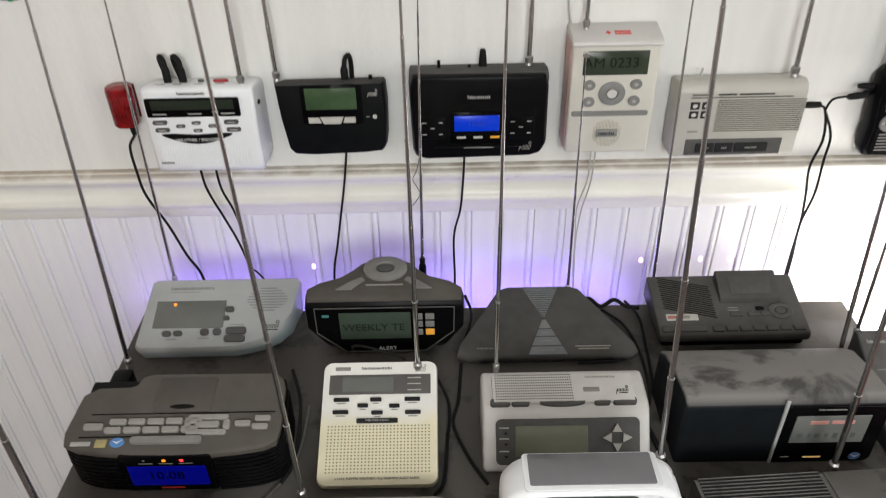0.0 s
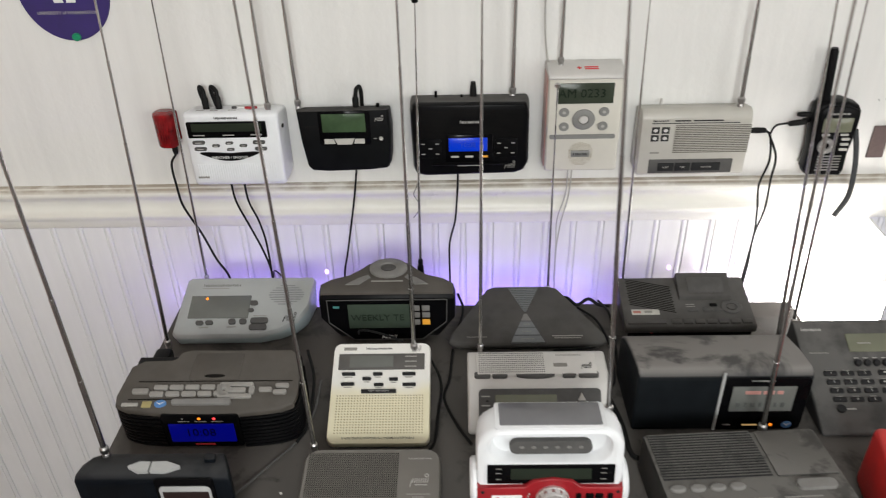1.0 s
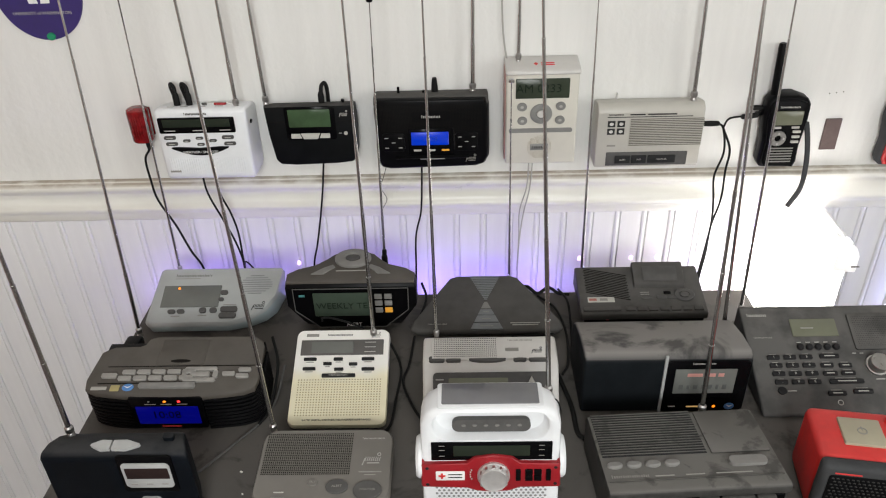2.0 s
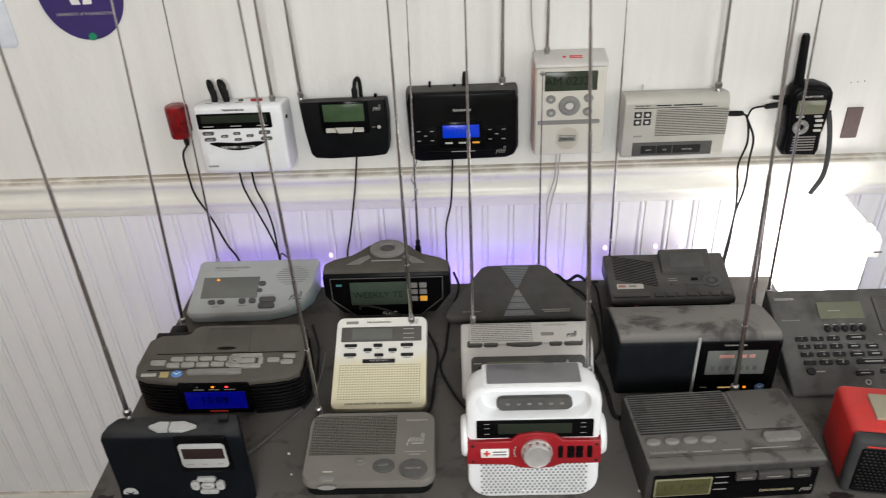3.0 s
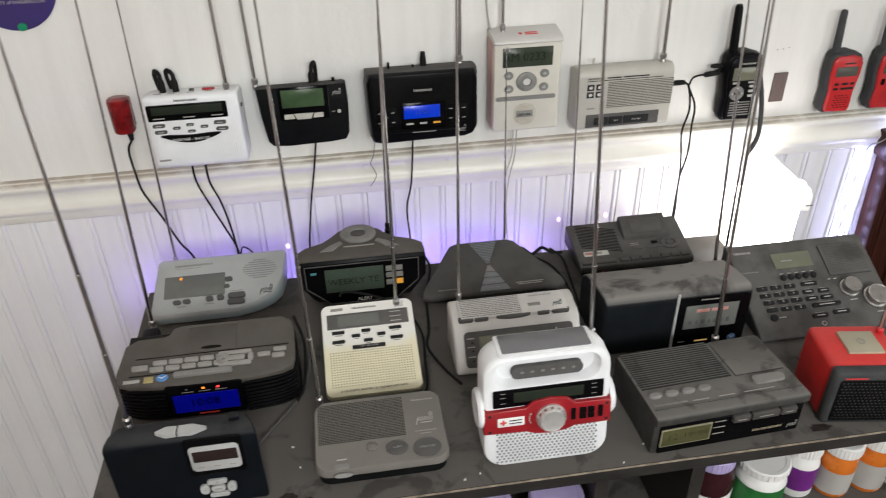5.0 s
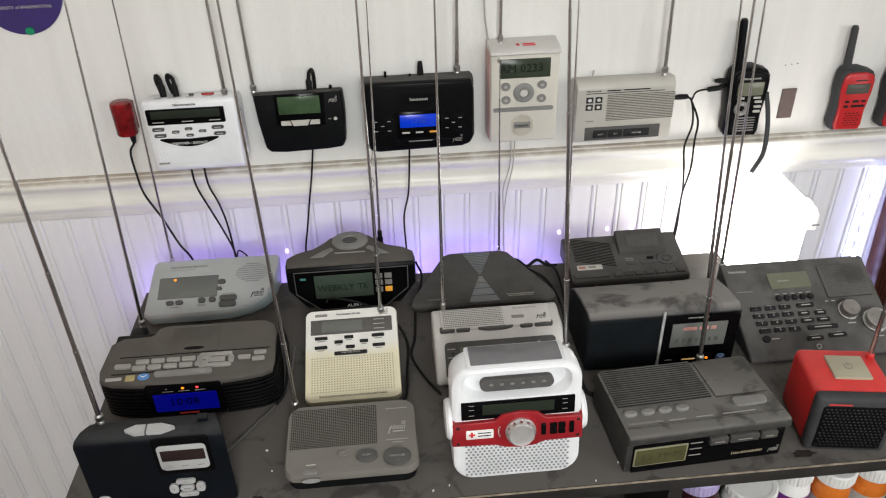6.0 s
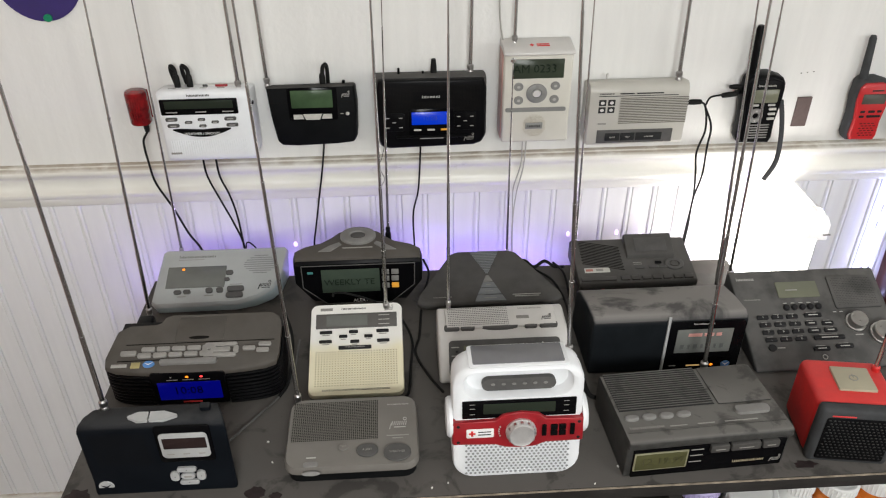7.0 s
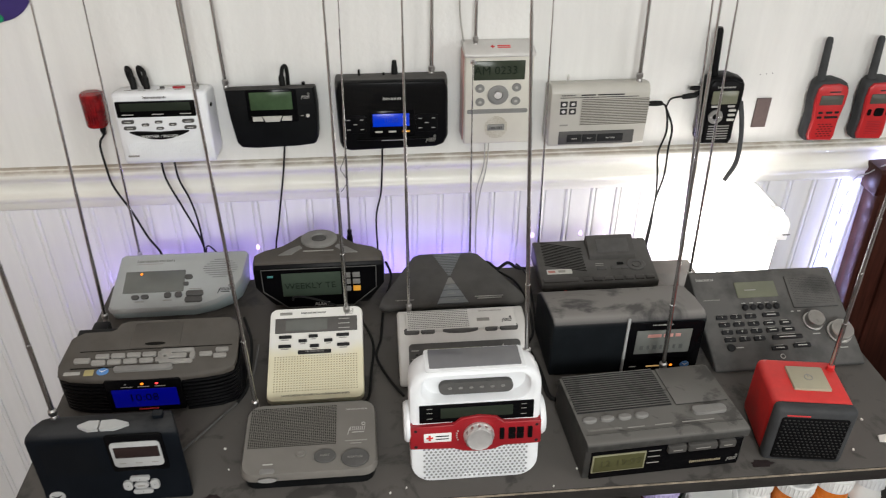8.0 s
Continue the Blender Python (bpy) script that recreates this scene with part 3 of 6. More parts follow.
def crank_radio():
    o = thing("emergency_radio", 0.205, -0.606, T, "white and red hand-crank emergency radio with handle, on the bookcase", "radio", group="weather radios on the bookcase")
    lean = 0.14
    hgt = 0.160
    fo = outline(0.157, hgt, 0.026, 6)
    st = outline(0.130, 0.036, 0.0178, 6)

    def lay(pts, k, dz, back, follow=1.0):
        return [(x * k, back + lean * follow * (z * k + dz), z * k + dz) for x, z in pts]
    c = hgt / 2
    front = [lay(st, 0.93, 0.1365, 0.014), lay(st, 0.97, 0.1365, 0.011), lay(st, 1.0, 0.1365, 0.001), lay(st, 1.03, 0.1365, -0.0004), lay(fo, 0.945, c, 0.0), lay(fo, 0.985, c, 0.002), lay(fo, 1.0, c, 0.006),
             lay(fo, 1.0, c, 0.040, 0.35), lay(fo, 0.985, c, 0.052, 0.25), lay(fo, 0.93, c, 0.060, 0.2)]
    part("shell", rings(front), WHITE, o, ID, "white plastic shell with recessed grip", sharp=40)
    f = face((0, -0.0002, 0), 82)
    dots(o, f, "speaker_grille", -0.062, 0.009, 0.060, 0.052, 23, 11, 0.0017, HOLEW, 0.0008, stagger=True)
    for k in range(5):
        key(o, f, "raised_mark", -0.012 + 0.007 * k, 0.0085, 0.004, 0.006, WHITE, 0.0006, 0.0005)
    # red band with a swelling round the tuning knob
    pts = [(-0.080, 0.057), (-0.080, 0.0895), (-0.028, 0.0905), (-0.018, 0.099), (0.003, 0.102), (0.024, 0.099), (0.034, 0.0905), (0.080, 0.0895), (0.080, 0.056), (0.034, 0.0555), (0.022, 0.0505), (0.003, 0.0485), (-0.016, 0.0505), (-0.028, 0.055)]
    part("band", rings([[(x * 0.99, z, -0.012) for x, z in pts], [(x * 0.99, z, 0.003) for x, z in pts], [(x * 0.975, z * 0.975 + 0.0019, 0.0058) for x, z in pts]], 0.0008, 1), RED, o, f, "glossy red band across the front")
    for s in (-1, 1):
        part("band_side", profile([(0.006, 0.056), (0.05, 0.060), (0.05, 0.090), (0.010, 0.090)], 0.004, 0.001, 1, s * 0.0770), RED, o)
    fb = f @ Matrix.Translation((0, 0, 0.0058))
    part("display_panel", plate(0.136, 0.0245, 0.0022, 0.001), GLOSS, o, on(f, 0.001, 0.1045), "glossy black display strip")
    part("display", plate(0.086, 0.0145, 0.0028, 0.001), LCDD, o, on(f, 0.001, 0.1055), "dark display")
    for u in (-0.055, 0.057):
        for v in (0.0985, 0.1065, 0.1125):
            key(o, f, "print", u, v, 0.0065, 0.0009, INKM, 0.0026, 0.0003)
    kn = part("tuning_knob", lathe([(0.0185, -0.001), (0.0185, 0.003), (0.0170, 0.0045), (0.0162, 0.009), (0.0146, 0.0108), (0.0130, 0.0102), (0.001, 0.0104)], 32), SATIN, o, on(fb, 0.003, 0.0745), "ribbed chrome tuning knob")
    for i in range(12):
        part("rib", box(0.0022, 0.0035, 0.008, 0.0006, 1), ALU, kn, Matrix.Translation((0.0162 * math.cos(i * math.tau / 12), 0.0162 * math.sin(i * math.tau / 12), 0.001)) @ pose(0, 0, 0, 0, 0, i * 30))
    key(o, fb, "badge", -0.046, 0.0735, 0.033, 0.0130, INKW, 0.0006, 0.0015, "white badge with a red cross")
    for w, h in ((0.0080, 0.0028), (0.0028, 0.0080)):
        key(o, fb, "cross", -0.0555, 0.0735, w, h, INKR, 0.001, 0.0001)
    for v in (0.0755, 0.0715):
        key(o, fb, "print", -0.0405, v, 0.016, 0.0018, INKD, 0.0009, 0.0004)
    for i in range(5):
        key(o, fb, "print", -0.0235 + 0.0004 * (i - 2) ** 2, 0.0815 - 0.0032 * i, 0.0016, 0.0022, INKL, 0.0006, 0.0004, turn=20 - 10 * i)
    for u, w in ((0.031, 0.0055), (0.043, 0.0085), (0.053, 0.0085), (0.065, 0.0055)):
        key(o, fb, "button", u, 0.0785 if w > 0.008 else 0.0745, w, 0.0075 if w > 0.008 else 0.016, BLACKP, 0.002, 0.001)
        if w > 0.008:
            key(o, fb, "button", u, 0.0700, w, 0.0075, BLACKP, 0.002, 0.001)
    for u, v in ((-0.072, 0.084), (0.073, 0.084), (-0.072, 0.061), (0.073, 0.061)):
        knob(o, fb, "screw", u, v, 0.0020, 0.0020, DARKK, 0.0005)
    grip = part("grip", plate(0.088, 0.0165, 0.006, 0.008), MIDK, o, on(f, 0.001, 0.1335, 0, -0.012), "dark rubber grip with ridges")
    for i in range(6):
        part("ridge", disc(0.0026, 0.0016, 0.0010, 10, 0.0004), GREYK, grip, Matrix.Translation((-0.031 + 0.0125 * i, 0.001, 0.006)))
    ft = face((0, 0.027, hgt + 0.0002), -1)
    part("solar_rim", plate(0.118, 0.040, 0.0010, 0.004), WHITE, o, on(ft, 0.0, 0.016))
    part("solar_panel", plate(0.108, 0.034, 0.0016, 0.002), SOLAR, o, on(ft, 0.0, 0.018), "grey glossy solar window")
    for s in (-1, 1):
        part("side_knob", lathe([(0.025, 0), (0.025, 0.004), (0.0225, 0.0070), (0.018, 0.0075), (0.016, 0.0065), (0.004, 0.0066)], 28), WHITE, o, Matrix.Translation((s * 0.0780, 0.030, 0.078)) @ pose(0, 0, 0, 0, s * 90, 0), "white side dial")
    part("antenna_clip", box(0.012, 0.018, 0.022, 0.004, 2), SILVER, o, Matrix.Translation((0.073, 0.050, 0.118)))
    part("strap", tube([(0.066, 0.045, 0.150), (0.074, 0.048, 0.146), (0.080, 0.050, 0.130), (0.079, 0.05, 0.115)], 0.0022, 8, 5), WIRE, o, ID, "short dark strap")
    antenna(o, (0.274, -0.535, 0.925), (-0.056, 0.0), 0.62, 0.0033)


def clock_charcoal():
    o = thing("clock_radio", 0.440, -0.617, T, "dusty charcoal weather clock radio with slotted top, on the bookcase", "radio", rz=3, group="weather radios on the bookcase")
    part("body", profile([(0.006, 0.0), (0.006, 0.048), (0.0, 0.052), (0.0, 0.063), (0.004, 0.065), (0.126, 0.057), (0.131, 0.052), (0.131, 0.0)], 0.207, 0.0022, 2), DUSTG, o)
    part("front_panel", plate(0.194, 0.046, 0.003, 0.001), GLOSS, o, on(face((0, 0.006, 0), 90), 0.002, 0.0245), "smoked black front window")
    f = face((0, 0.003, 0), 90)
    part("display_frame", plate(0.068, 0.030, 0.0012, 0.001), mat("tan_frame", (0.22, 0.21, 0.13), 0.5), o, on(f, -0.060, 0.028))
    part("display", plate(0.064, 0.026, 0.0018, 0.0008), LCDO, o, on(f, -0.060, 0.028), "olive display with faint digits")
    word(o, f, "digits", -0.058, 0.028, "12 19:99", 0.016, mat("olive_digit", (0.055, 0.053, 0.024), 0.4), 0.002)
    for v in (0.041, 0.031, 0.020):
        key(o, f, "print", -0.015, v, 0.016, 0.0016, INKM, 0.0004, 0.0004)
    for u, w in ((0.012, 0.024), (0.045, 0.038), (0.077, 0.022)):
        k = part("button", box(w, 0.008, 0.011, 0.002, 2), SLATE, o, Matrix.Translation((u, 0.002, 0.037)))
        key(k, face((0, -0.004, 0.0055), 90), "print", 0, 0, w * 0.5, 0.0015, INKM, 0.0003, 0.0004)
    logo(o, f, 0.055, 0.014, 0.042, 0.006, mat("gold_print", (0.35, 0.3, 0.2), 0.4))
    noaa_mark(o, f, 0.090, 0.013, 0.012, INKM)
    sl = -math.degrees(math.atan(0.008 / 0.122))
    ft = face((0, 0.004, 0.0652), sl)
    for i in range(17):
        part("slot", box(0.124, 0.0018, 0.0011, 0.0003, 1), DARKK, o, on(ft, -0.038, 0.052 + 0.0043 * i))
        part("rib", box(0.124, 0.0017, 0.0016, 0.0005, 1), DUSTG, o, on(ft, -0.038, 0.0541 + 0.0043 * i))
    part("battery_lid", plate(0.070, 0.072, 0.0016, 0.002), DUSTG, o, on(ft, 0.064, 0.086), "dusty lid with smears")
    for i in range(4):
        part("button", disc(0.0090, 0.0050, 0.004, 18, 0.0015), GREYK, o, on(ft, -0.0885 + 0.0222 * i, 0.037))
    part("button", plate(0.044, 0.014, 0.004, 0.006), GREYK, o, on(ft, 0.066, 0.035), "long grey snooze button")
    logo(o, ft, -0.074, 0.020, 0.044, 0.006, INKM)
    for u in (-0.035, 0.0, 0.035, 0.055):
        key(o, ft, "print", u, 0.0195, 0.022, 0.0016, INKM, 0.0004, 0.0004)
    part("ridge", box(0.2, 0.0012, 0.0012, 0.0003, 1), DUSTG, o, on(ft, 0, 0.013))
    antenna(o, (0.478, -0.480, 0.838), (-0.030, 0.032), 0.62, 0.0036)


def cube_speaker():
    o = thing("cube_radio", 0.629, -0.566, T, "red rubber cube speaker radio with black grille, on the bookcase", "radio", rz=-9, group="weather radios on the bookcase")
    part("body", box(0.098, 0.084, 0.090, 0.009, 4, (0, 0.006, 0.0)), REDS, o)
    part("front_frame", box(0.099, 0.018, 0.091, 0.007, 3, (0, -0.040, 0.0)), RUBBER, o, ID, "dark grey rubber front frame")
    f = face((0, -0.049, 0), 90)
    gr = key(o, f, "grille", 0.0, 0.043, 0.082, 0.070, BLACKP, 0.001, 0.004, "black mesh grille")
    bm = bmesh.new()
    for j in range(13):
        for i in range(15):
            bmesh.ops.create_cone(bm, cap_ends=True, segments=6, radius1=0.0021, radius2=0.0011, depth=0.0014,
                                  matrix=Matrix.Translation((-0.037 + 0.0052 * i + (0.0026 if j % 2 else 0), -0.030 + 0.005 * j, 0.0014)))
    part("mesh", bm, BLACKD, gr, ID, "raised black mesh", kind="stuff")
    key(o, f, "print", -0.022, 0.0805, 0.028, 0.0022, INKR, 0.0006, 0.0005)
    part("power_button", box(0.046, 0.042, 0.005, 0.0015, 2), mat("putty_plastic", (0.36, 0.33, 0.24), 0.55, var=0.08), o, Matrix.Translation((0.004, 0.008, 0.0885)), "putty-grey square power button")
    ft = face((0.004, 0.008, 0.0937), 0)
    part("power_sign", ring(0.0055, 0.0055, 0.78, 0.0004, 18), INKM, o, on(ft, 0, 0))
    key(o, ft, "power_sign", 0, 0.004, 0.001, 0.006, INKM, 0.0006, 0.0003)
    antenna(o, (0.672, -0.543, 0.875), (-0.02, 0.019), 0.45, 0.0034, cap=REDS)


def scanner():
    o = thing("desktop_scanner", 0.690, -0.433, T, "dusty charcoal desktop scanner with keypad and knobs, on the bookcase", "scanner", group="weather radios on the bookcase")
    part("body", profile([(-0.010, 0.001), (-0.015, 0.004), (-0.011, 0.0085), (0.131, 0.0760), (0.139, 0.074), (0.141, 0.004)], 0.228, 0.004, 3), GREYD, o)
    f = face((0, -0.0165, 0.0060), 25.42) @ Matrix.Translation((0, 0.0125, 0.0003))
    key(o, f, "display", -0.016, 0.119, 0.064, 0.027, LCD, 0.0012, 0.001, "grey-green display")
    key(o, f, "print", -0.026, 0.118, 0.018, 0.002, INKM, 0.0016, 0.0004)
    key(o, f, "speaker_panel", 0.070, 0.112, 0.072, 0.056, GREYD, 0.0018, 0.003)
    dots(o, f, "speaker_grille", 0.040, 0.090, 0.100, 0.134, 26, 16, 0.00055, DARKK, 0.0021)
    logo(o, f, -0.092, 0.139, 0.028, 0.006, INKL)
    logo(o, f, -0.090, 0.104, 0.026, 0.003, INKM)
    for i in range(5):
        k = part("button", lathe([(0.0048, 0), (0.0048, 0.003), (0.0038, 0.0045), (0.001, 0.0047)], 14), DARKK, o, on(f, -0.042 + 0.0123 * i, 0.0885))
        key(o, f, "print", -0.042 + 0.0123 * i, 0.0965, 0.006, 0.0012, INKL, 0.0004, 0.0004)
    n = 0
    for j in range(4):
        for i in range(3):
            n += 1
            u, v = -0.083 + 0.0225 * i + 0.001 * j, 0.0735 - 0.0122 * j
            k = key(o, f, "number_key", u, v, 0.017, 0.006, DARKK, 0.0028, 0.001)
            word(k, ID, "digit", 0, 0, "123456789.0E"[n - 1], 0.005, INKL, 0.003)
            key(o, f, "print", u, v + 0.0050, 0.009, 0.0011, INKM, 0.0004, 0.0004)
    for u, v, w in ((-0.0125, 0.061, 0.017), (0.0125, 0.0605, 0.017), (-0.0110, 0.049, 0.019), (0.0135, 0.0492, 0.019), (0.008, 0.0372, 0.046), (-0.006, 0.0745, 0.026), (-0.009, 0.020, 0.024), (0.026, 0.0225, 0.026)):
        k = key(o, f, "function_key", u, v, w, 0.006, DARKK, 0.0028, 0.001)
        key(k, ID, "print", 0, 0, w * 0.55, 0.0018, INKL, 0.0032, 0.0004)
        key(o, f, "print", u, v + 0.0052, w * 0.6, 0.0011, INKM, 0.0004, 0.0004)
    knob(o, f, "button", -0.0816, 0.0244, 0.006, 0.0055, DARKK, 0.0025)
    key(o, f, "print", -0.068, 0.0244, 0.012, 0.0016, INKL, 0.0004, 0.0004)
    for u, v, r in ((0.0552, 0.060, 0.0135), (0.0895, 0.040, 0.0165)):
        part("dial", lathe([(r * 1.12, 0), (r * 1.12, 0.003), (r, 0.0035), (r, 0.013), (r * 0.92, 0.0145), (r * 0.88, 0.0138), (0.001, 0.0138)], 30), ALU, o, on(f, u, v), "brushed metal dial")
        key(o, f, "print", u, v - r * 1.45, 0.012, 0.0015, INKL, 0.0004, 0.0004)
    for u in (0.03, 0.04):
        key(o, f, "print", u, 0.079, 0.005, 0.0014, INKL, 0.0004, 0.0004)
    part("headphone_sign", ring(0.004, 0.004, 0.7, 0.0005, 14), INKL, o, on(f, -0.0077, 0.0072))
    for x in (-0.095, 0.095):
        part("foot", lathe([(0.008, 0), (0.008, 0.004)], 12), BLACKP, o, Matrix.Translation((x, 0.02, 0)))
        part("foot", lathe([(0.008, 0), (0.008, 0.006)], 12), BLACKP, o, Matrix.Translation((x, 0.125, 0)))
    antenna(o, (0.584, -0.289, 0.850), (-0.026, 0.029), 0.6, 0.0028)


def box_black():
    o = thing("weather_radio", 0.444, -0.430, T, "tall dusty black weather radio with silver strip, on the bookcase", "radio", group="weather radios on the bookcase")
    part("body", profile([(0.0, 0.0), (0.0, 0.088), (0.004, 0.095), (0.012, 0.099), (0.050, 0.094), (0.090, 0.084), (0.110, 0.07), (0.112, 0.0)], 0.220, 0.006, 3), BOXB, o)
    f = face((0, 0, 0), 90)
    part("front_panel", plate(0.112, 0.088, 0.0015, 0.008), GLOSS, o, on(f, 0.0515, 0.046), "glossy black front panel")
    part("silver_strip", box(0.0040, 0.003, 0.098, 0.0006, 1), SILVER, o, Matrix.Translation((-0.0035, -0.0005, 0.001)), "bright silver strip")
    fp = face((0, -0.0015, 0), 90)
    key(o, fp, "display", 0.050, 0.056, 0.080, 0.042, LCDG, 0.0012, 0.001, "grey reflective display")
    logo(o, fp, 0.046, 0.0865, 0.030, 0.0038, INKL)
    # pink bars paint a reflection in the display; the dim ones are its segments
    pinkish, dim = mat("pink_reflection_colour", (0.50, 0.24, 0.21), 0.3), mat("dim_segment", (0.085, 0.09, 0.085), 0.3)
    for u, w in ((0.036, 0.020), (0.056, 0.014), (0.070, 0.008)):
        key(o, fp, "segment_or_reflection", u, 0.0675, w, 0.0060, pinkish, 0.0015, 0.0006)
    for i in range(7):
        key(o, fp, "segment_or_reflection", 0.020 + 0.0095 * i, 0.0465, 0.0062 - 0.002 * (i % 2), 0.0085, dim, 0.0015, 0.0006)
    key(o, fp, "print", 0.012, 0.011, 0.010, 0.0018, INKL, 0.0004, 0.0004)
    key(o, fp, "indicator", 0.042, 0.0105, 0.020, 0.0022, mat("amber_bar", (0.7, 0.5, 0.25), 0.4, emit=0.3, emitcol=(1, 0.6, 0.2)), 0.0008, 0.0008)
    knob(o, fp, "indicator", 0.069, 0.0105, 0.0022, 0.0022, AMBER, 0.0008)
    knob(o, fp, "mark", 0.0895, 0.0105, 0.0068, 0.0060, INKB, 0.0006)
    part("mark", poly_plate([(-0.005, 0.003), (0, -0.002), (0.005, 0.003), (0, 0.0005)], 0.0004), INKW, o, on(fp, 0.0895, 0.011, 0, 0.0006))
    antenna(o, (0.553, -0.318, 0.835), (-0.052, 0.044), 0.6, 0.0032)


def reecom():
    o = thing("weather_radio", -0.225, -0.247, T, "pale grey sloping weather radio with amber light, on the bookcase", "radio", group="weather radios on the bookcase")
    pts = [(-0.104, 0.006), (-0.098, 0.0), (0.030, 0.001), (0.062, 0.010), (0.086, 0.026), (0.100, 0.048), (0.107, 0.094), (0.103, 0.098), (-0.092, 0.098), (-0.098, 0.094)]
    sl = math.tan(radians(21))
    part("base", plan([(x, y + 0.001) for x, y in pts], 0.001, lambda x, y: 0.016 + y * sl, 0.002, 2, 0.96), MISTSIDE, o, ID, "blue-grey lower shell")
    part("body", rings([[(x, y, 0.013 + y * sl) for x, y in pts], [(x, y, 0.017 + y * sl) for x, y in pts], [(x * 0.985, y * 0.97 + 0.0015, 0.021 + y * sl) for x, y in pts]]), MIST, o)
    f = face((0, 0, 0.0212), 21)
    key(o, f, "display", -0.038, 0.0500, 0.094, 0.041, LCDG, 0.0008, 0.001, "grey display with an amber light")
    knob(o, f, "indicator", -0.060, 0.0650, 0.0022, 0.0022, AMBER, 0.0014, "lit amber light")
    for u, v, w, h in ((-0.0641, 0.0207, 0.012, 0.007), (-0.0492, 0.021, 0.012, 0.007), (-0.0141, 0.0224, 0.011, 0.009), (0.0027, 0.0226, 0.011, 0.009), (0.0276, 0.0240, 0.027, 0.0095), (0.027, 0.0125, 0.027, 0.0095), (0.015, 0.0559, 0.012, 0.008), (0.012, 0.0428, 0.009, 0.006)):
        key(o, f, "button", u, v, w, h, MIDK, 0.003, 0.0035)
    for u, v, w in ((-0.057, 0.013, 0.014), (-0.014, 0.014, 0.014), (0.027, 0.0335, 0.02)):
        key(o, f, "print", u, v, w, 0.0013, INKM, 0.0004, 0.0004)
    logo(o, f, -0.040, 0.0900, 0.060, 0.0065, mat("grey_print", (0.16, 0.16, 0.15), 0.5))
    key(o, f, "print", -0.050, 0.0845, 0.042, 0.0012, INKM, 0.0004, 0.0004)
    for i in range(9):
        w = 0.055 * math.sin(math.pi * (i + 1.5) / 11)
        part("grille_slot", box(w, 0.0013, 0.0008, 0.0002, 1), HOLEW, o, on(f, 0.064, 0.054 + 0.0043 * i))
    noaa_mark(o, f, 0.074, 0.030, 0.018, INKD)
    antenna(o, (-0.298, -0.138, 0.835), (0.021, 0.006), 0.55, 0.0026)


